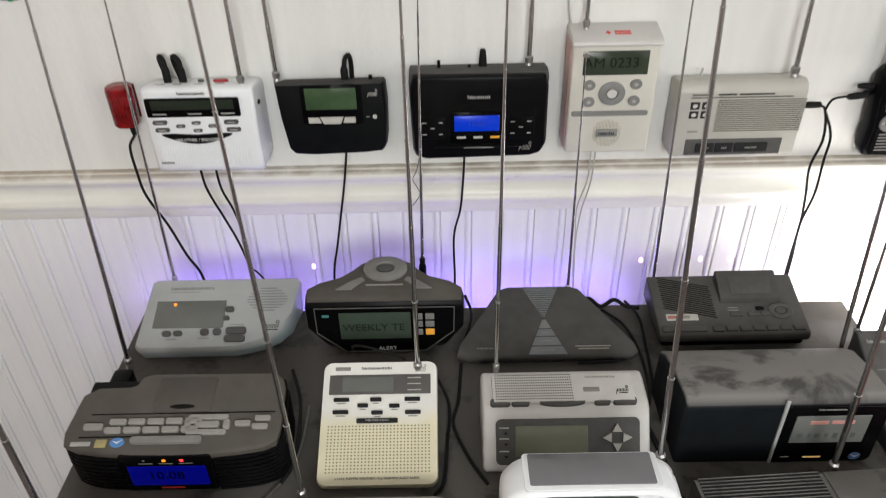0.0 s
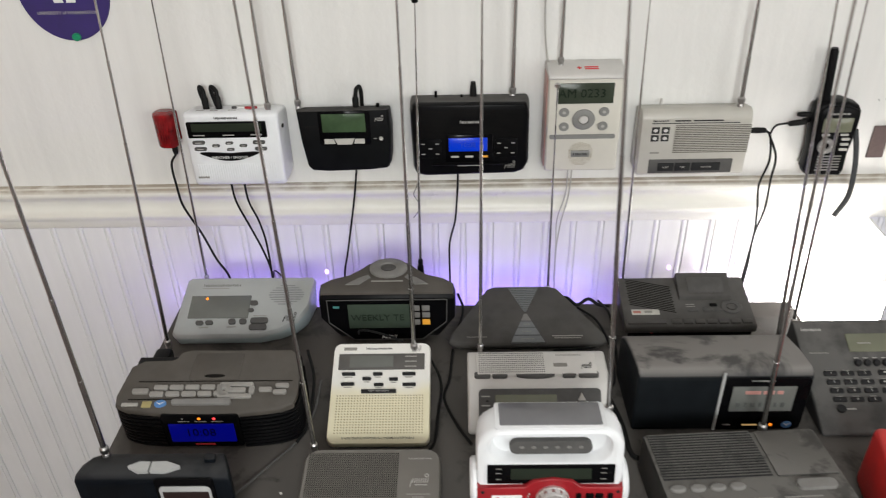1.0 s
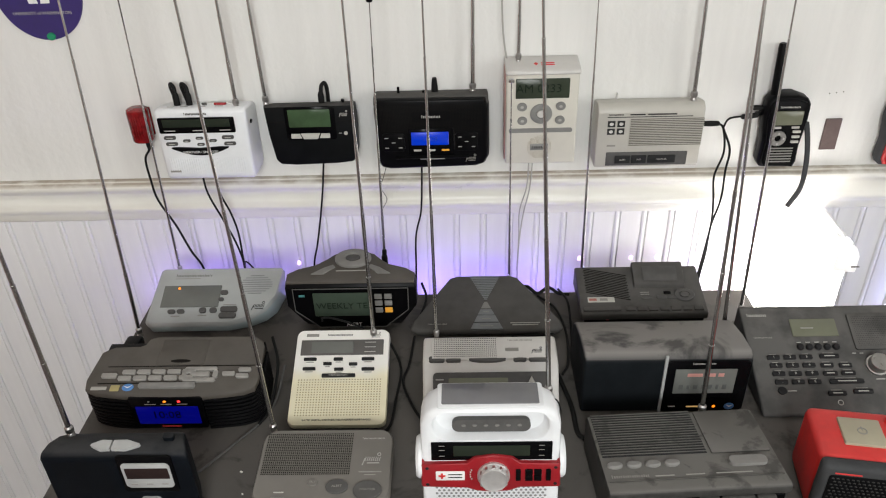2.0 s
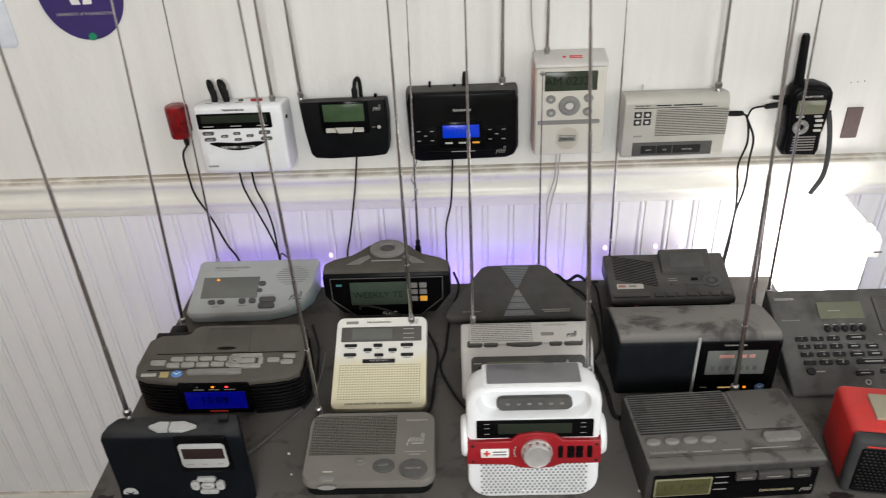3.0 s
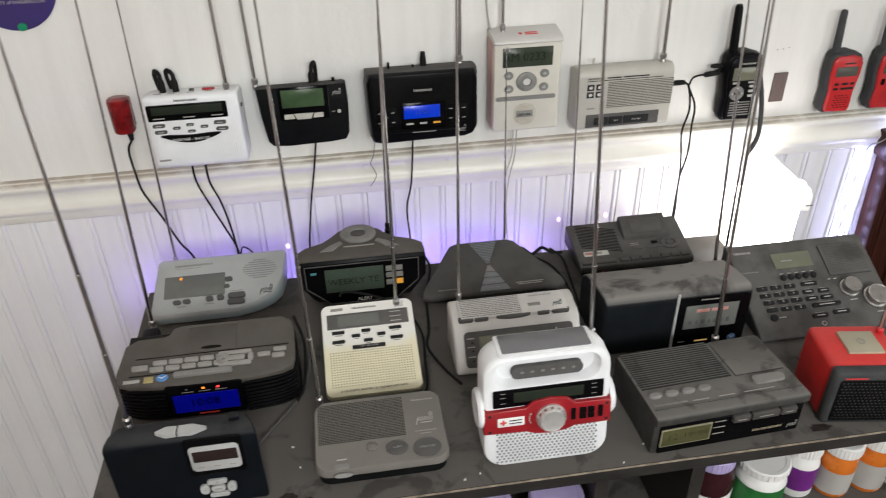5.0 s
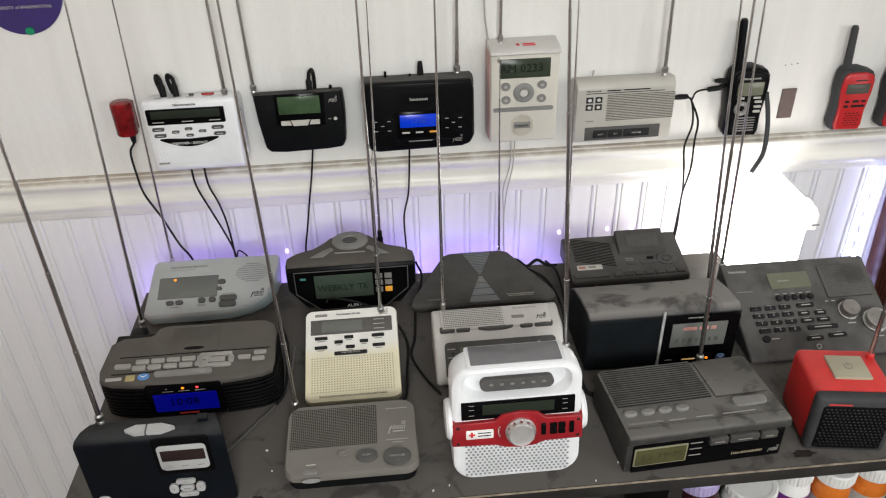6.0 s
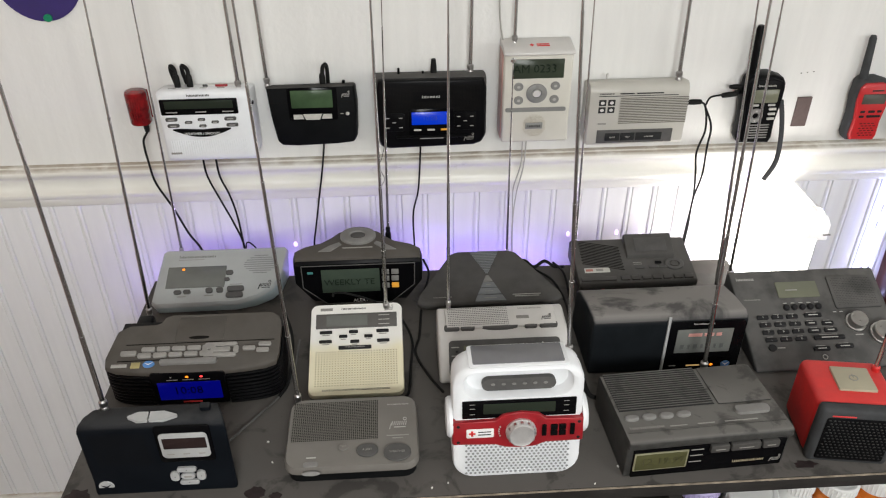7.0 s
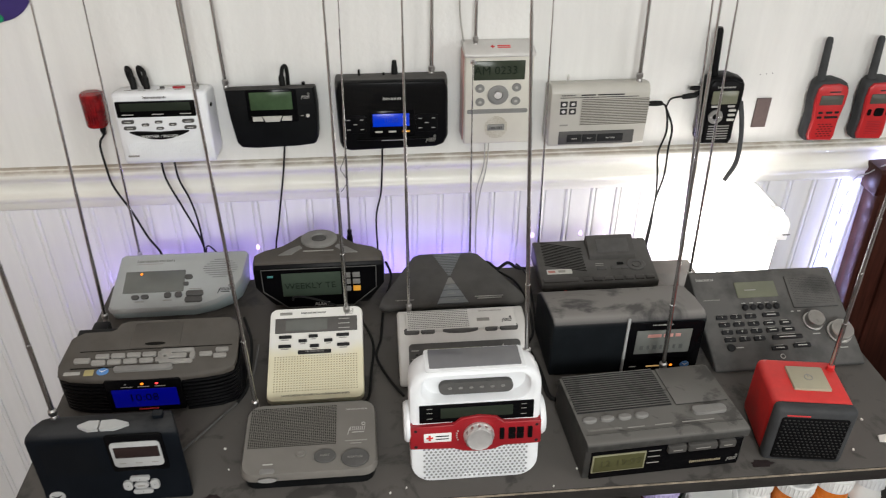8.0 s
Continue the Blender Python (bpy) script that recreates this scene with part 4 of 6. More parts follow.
def alert_clock():
    o = thing("alert_clock", 0.002, -0.240, T, "black weather alert clock with domed top, on the bookcase", "radio", group="weather radios on the bookcase")
    back = [(0.102, 0.0), (0.103, 0.022), (0.090, 0.034), (0.062, 0.046), (0.046, 0.062), (0.034, 0.078), (0.018, 0.087), (0.0, 0.090)]
    pts = [(-0.100, 0.0)] + back[:1] + back[1:] + [(-x, y) for x, y in back[-2:0:-1]]
    part("body", rings([[(x * 0.74, 0.012 + y * 0.85, 0.0) for x, y in pts], [(x * 0.80, 0.006 + y * 0.9, 0.012) for x, y in pts], [(x, y, 0.045) for x, y in pts], [(x, y, 0.079) for x, y in pts], [(x * 0.975, y * 0.96 + 0.004, 0.087) for x, y in pts]], 0.0018, 2), BLACKP, o)
    part("top_cover", rings([[(x * 0.98, y * 0.97 + 0.002, 0.0795) for x, y in pts], [(x * 0.97, y * 0.955 + 0.004, 0.0885) for x, y in pts], [(x * 0.94, y * 0.92 + 0.006, 0.090) for x, y in pts]]), TAUPE, o, ID, "dark taupe top cover")
    win = [(-0.088, 0.086), (0.090, 0.086), (0.089, 0.045), (0.052, 0.012), (-0.052, 0.012), (-0.088, 0.045)]
    part("window", rings([[(x, 0.004, z - 0.006) for x, z in win], [(x, -0.0025, z - 0.006) for x, z in win]], 0.0008, 1), GLOSS, o, ID, "glossy black window with bevelled rim")
    f = face((0, -0.0026, -0.006), 90)
    for a, b in zip(win, win[1:] + win[:1]):
        part("rim", tube([(a[0], -0.003, a[1] - 0.006), ((a[0] + b[0]) / 2, -0.003, (a[1] + b[1]) / 2 - 0.006), (b[0], -0.003, b[1] - 0.006)], 0.0008, 6, 1), MIDK, o)
    key(o, f, "display", -0.012, 0.056, 0.092, 0.044, mat("lcd_dim_green", (0.045, 0.062, 0.046), 0.15, var=0.1), 0.001, 0.001, "dim green display")
    word(o, f, "digits", -0.014, 0.054, "WEEKLY TE", 0.0155, SEG, 0.0016)
    key(o, f, "print", -0.075, 0.073, 0.009, 0.004, mat("teal_print", (0.05, 0.2, 0.2), 0.5), 0.0005, 0.0005)
    for i, v in enumerate((0.071, 0.0585, 0.045)):
        for u in (0.0435, 0.0585):
            key(o, f, "button", u, v, 0.0115, 0.009, ORANGEK if i == 2 and u > 0.05 else GREYK, 0.002, 0.001)
    word(o, f, "title", 0.002, 0.017, "ALERT", 0.0085, INKW, 0.0006)
    ft = face((0, 0, 0.090), 2)
    part("speaker_ring", ring(0.029, 0.024, 0.42, 0.004, 32), GREYK, o, on(ft, 0, 0.062), "grey ring button")
    part("speaker_centre", disc(0.012, 0.0075, 0.0035, 20), MIDK, o, on(ft, 0, 0.062))
    for s in (-1, 1):
        arc = [(s * 0.062, 0.022), (s * 0.044, 0.038), (s * 0.030, 0.046), (s * 0.026, 0.040), (s * 0.036, 0.030), (s * 0.042, 0.022)]
        part("grey_inlay", poly_plate(arc if s < 0 else arc[::-1], 0.0008), GREYK, o, ft)
    key(o, ft, "print", 0.0, 0.031, 0.048, 0.0018, INKM, 0.0004, 0.0004)
    part("antenna_socket", lathe([(0.005, 0), (0.005, 0.018), (0.004, 0.022)], 14), BLACKP, o, Matrix.Translation((0.049, 0.072, 0.07)))
    antenna(o, (0.051, -0.165, 0.878), (0.019, 0.0), 0.405, 0.0026, 0.003, BLACKP)
    part("antenna_tip", lathe([(0.0042, 0.398), (0.0046, 0.402), (0.0046, 0.414), (0.003, 0.417)], 12), BLACKP, o, Matrix.Translation((0.049, 0.075, 0.093)) @ Vector((0.019, 0, 1)).to_track_quat('Z', 'Y').to_matrix().to_4x4(), "black antenna cap")


def triangle_black():
    o = thing("weather_radio", 0.212, -0.268, T, "flat black triangular weather radio with grey hourglass inlay, on the bookcase", "radio", group="weather radios on the bookcase")
    pts = [(-0.118, 0.006), (-0.108, 0.0), (0.108, 0.0), (0.118, 0.006), (0.116, 0.018), (0.054, 0.113), (0.042, 0.118), (-0.046, 0.118), (-0.058, 0.113), (-0.116, 0.018)]
    sl = math.tan(radians(10))
    part("body", rings([[(x * 0.95, y * 0.93 + 0.006, 0.0) for x, y in pts], [(x, y, 0.008) for x, y in pts], [(x, y, 0.0125 + y * sl) for x, y in pts], [(x * 0.975, y * 0.96 + 0.003, 0.0155 + y * sl) for x, y in pts]], 0.0008, 1), SLATE, o)
    f = face((0, 0, 0.0158), 10)
    for i in range(14):
        a = 0.0245 * (1 - i / 14.5)
        part("inlay_line", box(2 * a, 0.0022, 0.0011, 0.0002, 1), INLAY, o, on(f, 0, 0.116 - 0.0039 * i))
    y = [(0.058, 0.044), (0.042, 0.031), (0.029, 0.0155), (0.0135, 0.001)]
    for a, b in y:
        wa, wb = 0.0015 + (0.060 - a) * 0.40, 0.0015 + (0.060 - b) * 0.40
        k = part("button", poly_plate([(-wb, b), (wb, b), (wa, a), (-wa, a)], 0.0018), GREYK if a > 0.05 else INLAY, o, f)
        if a < 0.05:
            key(o, f, "print", 0, (a + b) / 2, wa, 0.0014, INKM, 0.0022, 0.0004)
    logo(o, f, -0.076, 0.013, 0.030, 0.004, INKM)
    for v, w in ((0.0145, 0.046), (0.0105, 0.040)):
        key(o, f, "print", 0.060, v, w, 0.0013, INKL, 0.0004, 0.0004)
    antenna(o, (0.253, -0.146, 0.812), (-0.004, 0.050), 0.335, 0.0026, 0.0042)


def scanner_small():
    o = thing("weather_radio", 0.457, -0.250, T, "dark grey weather monitor radio with raised screen, on the bookcase", "radio", group="weather radios on the bookcase")
    part("base", box(0.188, 0.080, 0.020, 0.003, 2, (0.003, 0.052, 0.0)), BLACKP, o, ID, "black plinth")
    part("body", profile([(0.002, 0.016), (0.0, 0.026), (0.003, 0.030), (0.094, 0.053), (0.099, 0.050), (0.099, 0.018)], 0.196, 0.003, 2), SLATE, o)
    f = face((0, 0.002, 0.0298), 14)
    part("screen_hood", profile([(0.0, 0.0), (0.005, 0.011), (0.042, 0.026), (0.046, 0.022), (0.046, 0.0)], 0.080, 0.002, 2), SLATE, o, Matrix.Translation((0.031, 0.048, 0.037)) @ pose(0, 0, 0, 6, 0, 0), "raised screen hood")
    fs = face((0.031, 0.0535, 0.0492), 28)
    key(o, fs, "display", 0.002, 0.017, 0.054, 0.026, MIDK, 0.0012, 0.001, "dark blank display")
    for j in range(15):
        for s in range(1):
            part("grille_slot", box(0.070 - 0.003 * (j % 2), 0.0012, 0.0009, 0.0002, 1), HOLE, o, on(f, -0.052, 0.034 + 0.0036 * j, -14))
    key(o, f, "sticker", -0.064, 0.027, 0.042, 0.0105, PALEK, 0.0005, 0.001, "white paper sticker")
    for u in (-0.077, -0.06):
        key(o, f, "print", u, 0.027, 0.012, 0.005, mat("faded_red", (0.4, 0.16, 0.13), 0.6) if u < -0.07 else INKM, 0.0008, 0.0005)
    part("dial", ring(0.016, 0.0125, 0.5, 0.003, 26), MIDK, o, on(f, 0.067, 0.034))
    knob(o, f, "button", 0.067, 0.034, 0.007, 0.0055, SLATE, 0.003)
    for u, v in ((0.008, 0.030), (0.031, 0.030), (0.048, 0.030)):
        key(o, f, "button", u, v, 0.016, 0.006, MIDK, 0.002, 0.001)
    key(o, f, "button", 0.041, 0.039, 0.011, 0.005, BLACKP, 0.002, 0.001)
    for v in (0.037, 0.041):
        key(o, f, "print", 0.006, v, 0.014, 0.0012, INKM, 0.0004, 0.0004)
    key(o, f, "button", -0.065, 0.0075, 0.058, 0.008, SLATE, 0.0025, 0.001)
    for i in range(7):
        key(o, f, "button", -0.021 + 0.0175 * i, 0.0072, 0.0145, 0.008, SLATE, 0.0025, 0.001)
    knob(o, face((0, 0.012, 0.0), 90), "indicator", -0.055, 0.010, 0.003, 0.0018, INKR, 0.0006)
    antenna(o, (0.373, -0.142, 0.817), (0.0, 0.092), 0.5, 0.0028)


def alarm_taupe():
    o = thing("clock_radio", -0.212, -0.452, T, "taupe clock radio with black ribs and blue display, on the bookcase", "radio", group="weather radios on the bookcase")
    def bow(x):
        return -0.005 + 0.010 * (x / 0.1) ** 2
    front = [(x, bow(x)) for x in (-0.096, -0.07, -0.04, 0.0, 0.04, 0.07, 0.096)]
    low = [(-0.109, 0.030)] + [(x, y + 0.006) for x, y in front] + [(0.109, 0.030), (0.107, 0.100), (-0.107, 0.100)]
    low = [(x * (1.085 if x < 0 else 1.0), y) for x, y in low]
    part("body", rings([[(x * 0.97, y + 0.004, 0.0) for x, y in low], [(x, y, 0.006) for x, y in low], [(x, y, 0.056 + y * 0.12) for x, y in low]], 0.002, 2), BLACKP, o, ID, "black lower body")
    for i in range(9):
        z, k = 0.0036 + 0.0061 * i, 0.0004 * abs(i - 5)
        for g, x0 in ((-1.085, -0.058), (1, 0.043)):
            part("front_rib", tube([(x0, bow(x0) - 0.0005 + k, z), (g * 0.082, bow(0.082) - 0.0010 + k, z), (g * 0.1055, 0.010 + k, z), (g * 0.1120, 0.027, z), (g * 0.1110, 0.060, z + 0.001), (g * 0.108, 0.092, z + 0.002)], 0.0024, 8, 4), BLACKP, o)
    pts = [(-0.112, 0.024), (-0.1095, 0.011)] + front + [(0.1095, 0.011), (0.112, 0.024), (0.111, 0.076), (0.107, 0.088), (0.097, 0.095), (-0.040, 0.096), (-0.050, 0.092), (-0.054, 0.082), (-0.060, 0.079), (-0.094, 0.078), (-0.106, 0.070)]
    sl = math.tan(radians(11))
    pts = [(x * (1.085 if x < 0 else 1.0), y) for x, y in pts]
    part("lid", rings([[(x * 0.99, y + 0.001, 0.0525 + y * sl * 0.9) for x, y in pts], [(x * 1.005, y, 0.0575 + y * sl) for x, y in pts], [(x * 1.0, y * 0.99 + 0.0012, 0.0612 + y * sl) for x, y in pts], [(x * 0.972, y * 0.95 + 0.004, 0.0632 + y * sl) for x, y in pts]]), TAUPE, o, ID, "taupe sloping top")
    f = face((0, 0, 0.0632), 11)
    key(o, f, "button", -0.091, 0.030, 0.021, 0.0075, SILVERK, 0.003, 0.002)
    for i in range(5):
        key(o, f, "button", -0.0655 + 0.0205 * i, 0.0355, 0.018, 0.007, SILVERK, 0.003, 0.002)
        key(o, f, "button", -0.0690 + 0.0208 * i, 0.0255, 0.018, 0.007, SILVERK, 0.003, 0.002)
    key(o, f, "button", 0.0325, 0.0305, 0.026, 0.008, SILVERK, 0.003, 0.002)
    for u, v, w, h in ((0.0325, 0.0395, 0.044, 0.006), (0.0325, 0.0215, 0.044, 0.006), (0.0115, 0.0305, 0.007, 0.012), (0.0535, 0.0305, 0.007, 0.012)):
        key(o, f, "button", u, v, w, h, SILVERK, 0.003, 0.003)
    for u, v in ((0.071, 0.0315), (0.092, 0.0375), (0.090, 0.0275)):
        key(o, f, "button", u, v, 0.017, 0.0062, SILVERK, 0.003, 0.002)
    for v0, v1, u0, u1 in ((0.0455, 0.0467, -0.098, 0.104), (0.0175, 0.0187, -0.104, -0.040)):
        key(o, f, "groove", (u0 + u1) / 2, (v0 + v1) / 2, u1 - u0, v1 - v0, HOLE, 0.0003, 0.0003)
    key(o, f, "snooze_bar", -0.008, 0.0125, 0.076, 0.008, GREYK, 0.004, 0.003, "long grey snooze bar")
    key(o, f, "sticker", -0.0998, 0.0105, 0.021, 0.005, INKL, 0.0004, 0.0005)
    key(o, f, "sticker", -0.0782, 0.0105, 0.012, 0.0095, mat("gold_sticker", (0.4, 0.34, 0.15), 0.4), 0.0004, 0.0005)
    knob(o, f, "sticker", -0.0608, 0.0115, 0.0078, 0.0058, INKB, 0.0005, "round blue sticker")
    part("sticker", poly_plate([(-0.006, 0.002), (0, -0.002), (0.006, 0.003), (0, 0.0)], 0.0003), INKW, o, on(f, -0.0608, 0.0115, 0, 0.0005))
    key(o, f, "battery_door", 0.0, 0.070, 0.066, 0.044, TAUPE, 0.0009, 0.003)
    knob(o, f, "battery_catch", 0.0, 0.054, 0.014, 0.003, HOLE, 0.0014)
    fr = face((0, -0.001, 0), 90)
    part("display_panel", plate(0.100, 0.055, 0.004, 0.004), GLOSS, o, on(fr, -0.008, 0.033), "glossy black display panel")
    fd = face((0, -0.005, 0), 90)
    key(o, fd, "display", -0.008, 0.030, 0.084, 0.031, LCDN, 0.001, 0.001, "lit deep blue clock display")
    word(o, fd, "digits", -0.010, 0.031, "10:08", 0.018, SEGB, 0.0014)
    knob(o, fd, "indicator", -0.030, 0.0545, 0.0012, 0.0008, INKM, 0.0012)
    knob(o, fd, "indicator", -0.0085, 0.0545, 0.0021, 0.0015, AMBER, 0.0012, "lit amber light")
    knob(o, fd, "indicator", 0.0105, 0.0545, 0.0020, 0.0014, REDLED, 0.0012, "lit red light")
    for u in (-0.029, -0.0075, 0.014):
        key(o, fd, "print", u, 0.0495, 0.015, 0.0012, INKM, 0.0004, 0.0004)
    key(o, fd, "print", -0.008, 0.0095, 0.026, 0.0025, INKR, 0.0004, 0.0005)
    part("antenna_bracket", box(0.024, 0.065, 0.026, 0.005, 2, (-0.095, 0.100, 0.032)), BLACKP, o)
    antenna(o, (-0.311, -0.300, 0.832), (0.03, 0.043), 0.62, 0.0032)


def handset_cream():
    o = thing("weather_radio", 0.003, -0.457, T, "yellowed white weather radio with punched speaker, leaning on the bookcase", "radio", group="weather radios on the bookcase")
    op = outline(0.134, 0.146, 0.010, 4)
    f = face((0, 0.0, 0.0), 22.6)
    def at(x, y, n):
        return f @ Vector((x, y + 0.0735, n))
    part("shell", rings([[at(x * 0.97, y * 0.97, -0.016 if y > 0 else 0.001) for x, y in op], [at(x, y, 0.002) for x, y in op], [at(x, y, 0.008) for x, y in op], [at(x * 0.985, y * 0.985, 0.0115) for x, y in op]]), AGED, o, ID, "white shell, yellowed over the speaker")
    part("stand", profile([(0.045, 0.0), (0.05, 0.015), (0.12, 0.045), (0.135, 0.045), (0.142, 0.0)], 0.10, 0.004, 2), CREAM, o)
    ff = face(f @ Vector((0, 0, 0.0117)), 22.6)
    dots(o, ff, "speaker_grille", -0.057, 0.0155, 0.057, 0.0675, 30, 15, 0.00100, HOLEC, 0.0003)
    word(o, ff, "title", 0.0, 0.0085, "S.A.M.E. DIGITAL WEATHER / ALL HAZARDS ALERT RADIO", 0.0036, INKD, 0.0003)
    key(o, ff, "display_panel", 0.0, 0.1175, 0.118, 0.024, mat("graphite_panel", (0.11, 0.105, 0.1), 0.35), 0.001, 0.001, "graphite display panel")
    key(o, ff, "display", -0.014, 0.1175, 0.060, 0.018, LCDG, 0.0016, 0.001, "grey display")
    for v in (0.125, 0.1175, 0.110):
        key(o, ff, "print", 0.040, v, 0.016, 0.0013, INKL, 0.0014, 0.0004)
    for u, v, w in ((-0.044, 0.0990, 0.018), (-0.0043, 0.0988, 0.013), (0.0379, 0.0987, 0.018), (-0.019, 0.0918, 0.012), (0.0173, 0.0909, 0.012), (-0.0443, 0.0842, 0.018), (-0.0024, 0.0831, 0.013), (0.0386, 0.083, 0.018)):
        key(o, ff, "button", u, v, w, 0.0042, DARKK, 0.0024, 0.001)
        key(o, ff, "print", u, v - 0.0042, w * 0.6, 0.0011, INKM, 0.0004, 0.0004)
    key(o, ff, "button", -0.002, 0.0735, 0.047, 0.0052, DARKK, 0.0024, 0.001)
    word(o, ff, "title", -0.002, 0.0735, "WEATHER RADIO", 0.0034, INKL, 0.0027)
    logo(o, ff, -0.004, 0.1375, 0.036, 0.0042, INKD)
    key(o, ff, "print", -0.044, 0.1375, 0.018, 0.0045, INKM, 0.0004, 0.0005)
    noaa_mark(o, ff, 0.048, 0.1365, 0.011, INKM)
    antenna(o, (0.047, -0.335, 0.85), (0.003, 0.0), 0.6, 0.0034)


def silver_console():
    o = thing("weather_radio", 0.212, -0.443, T, "silver weather alert radio with dark sloping panel, on the bookcase", "radio", group="weather radios on the bookcase")
    part("body", profile([(0.012, 0.0), (0.0, 0.007), (0.0, 0.016), (0.034, 0.068), (0.042, 0.072), (0.076, 0.076), (0.088, 0.074), (0.094, 0.066), (0.094, 0.0)], 0.184, 0.005, 3), SILVER2, o)
    f = face((0, 0.0, 0.0158), 57.5)
    key(o, f, "front_panel", 0.001, 0.028, 0.158, 0.051, MIDK, 0.0012, 0.006, "dark grey panel")
    key(o, f, "display", -0.017, 0.029, 0.080, 0.034, LCD, 0.0018, 0.001, "grey-green display")
    for v in (0.044, 0.032, 0.018):
        key(o, f, "print", -0.069, v, 0.011, 0.0016, INKL, 0.0016, 0.0004)
        knob(o, f, "indicator", -0.067, v - 0.006, 0.0018, 0.0014, DARKK, 0.002)
    for a in range(4):
        w = a * math.tau / 4
        part("arrow_button", poly_plate([(0.0055, 0), (-0.004, 0.005), (-0.004, -0.005)], 0.003), PALEK, o, on(f, 0.055 + 0.0105 * math.cos(w), 0.032 + 0.0105 * math.sin(w), a * 90, 0.001))
    ft = face((0, 0.038, 0.0708), 7)
    for u, w in ((-0.0725, 0.0215), (-0.050, 0.020), (-0.004, 0.054), (0.040, 0.018), (0.065, 0.026)):
        part("button", disc(w / 2, 0.005, 0.004, 22, 0.0012) if w > 0.05 else plate(w, 0.0085, 0.004, 0.003), MIDK, o, on(ft, u, 0.004))
        key(o, ft, "print", u, 0.004, w * 0.5, 0.0013, INKL, 0.0044, 0.0004)
    part("grille_deck", box(0.158, 0.040, 0.005, 0.002, 2), SILVER2, o, on(face((0, 0.056, 0.0720), 6), -0.0015, 0.004))
    fd = face((0, 0.036, 0.0752), 6)
    dots(o, fd, "speaker_grille", -0.076, 0.008, 0.008, 0.041, 34, 10, 0.00085, HOLE, 0.0003)
    logo(o, fd, 0.042, 0.037, 0.034, 0.004, INKM)
    key(o, fd, "print", 0.030, 0.020, 0.018, 0.006, INKM, 0.0005, 0.0008)
    noaa_mark(o, fd, 0.064, 0.018, 0.013, INKD)
    antenna(o, (0.138, -0.352, 0.862), (0.0, -0.004), 0.6, 0.0028)


portable_navy()
slab_grey()
crank_radio()
clock_charcoal()
cube_speaker()
scanner()
box_black()
reecom()
alert_clock()
triangle_black()
scanner_small()
alarm_taupe()
handset_cream()
silver_console()


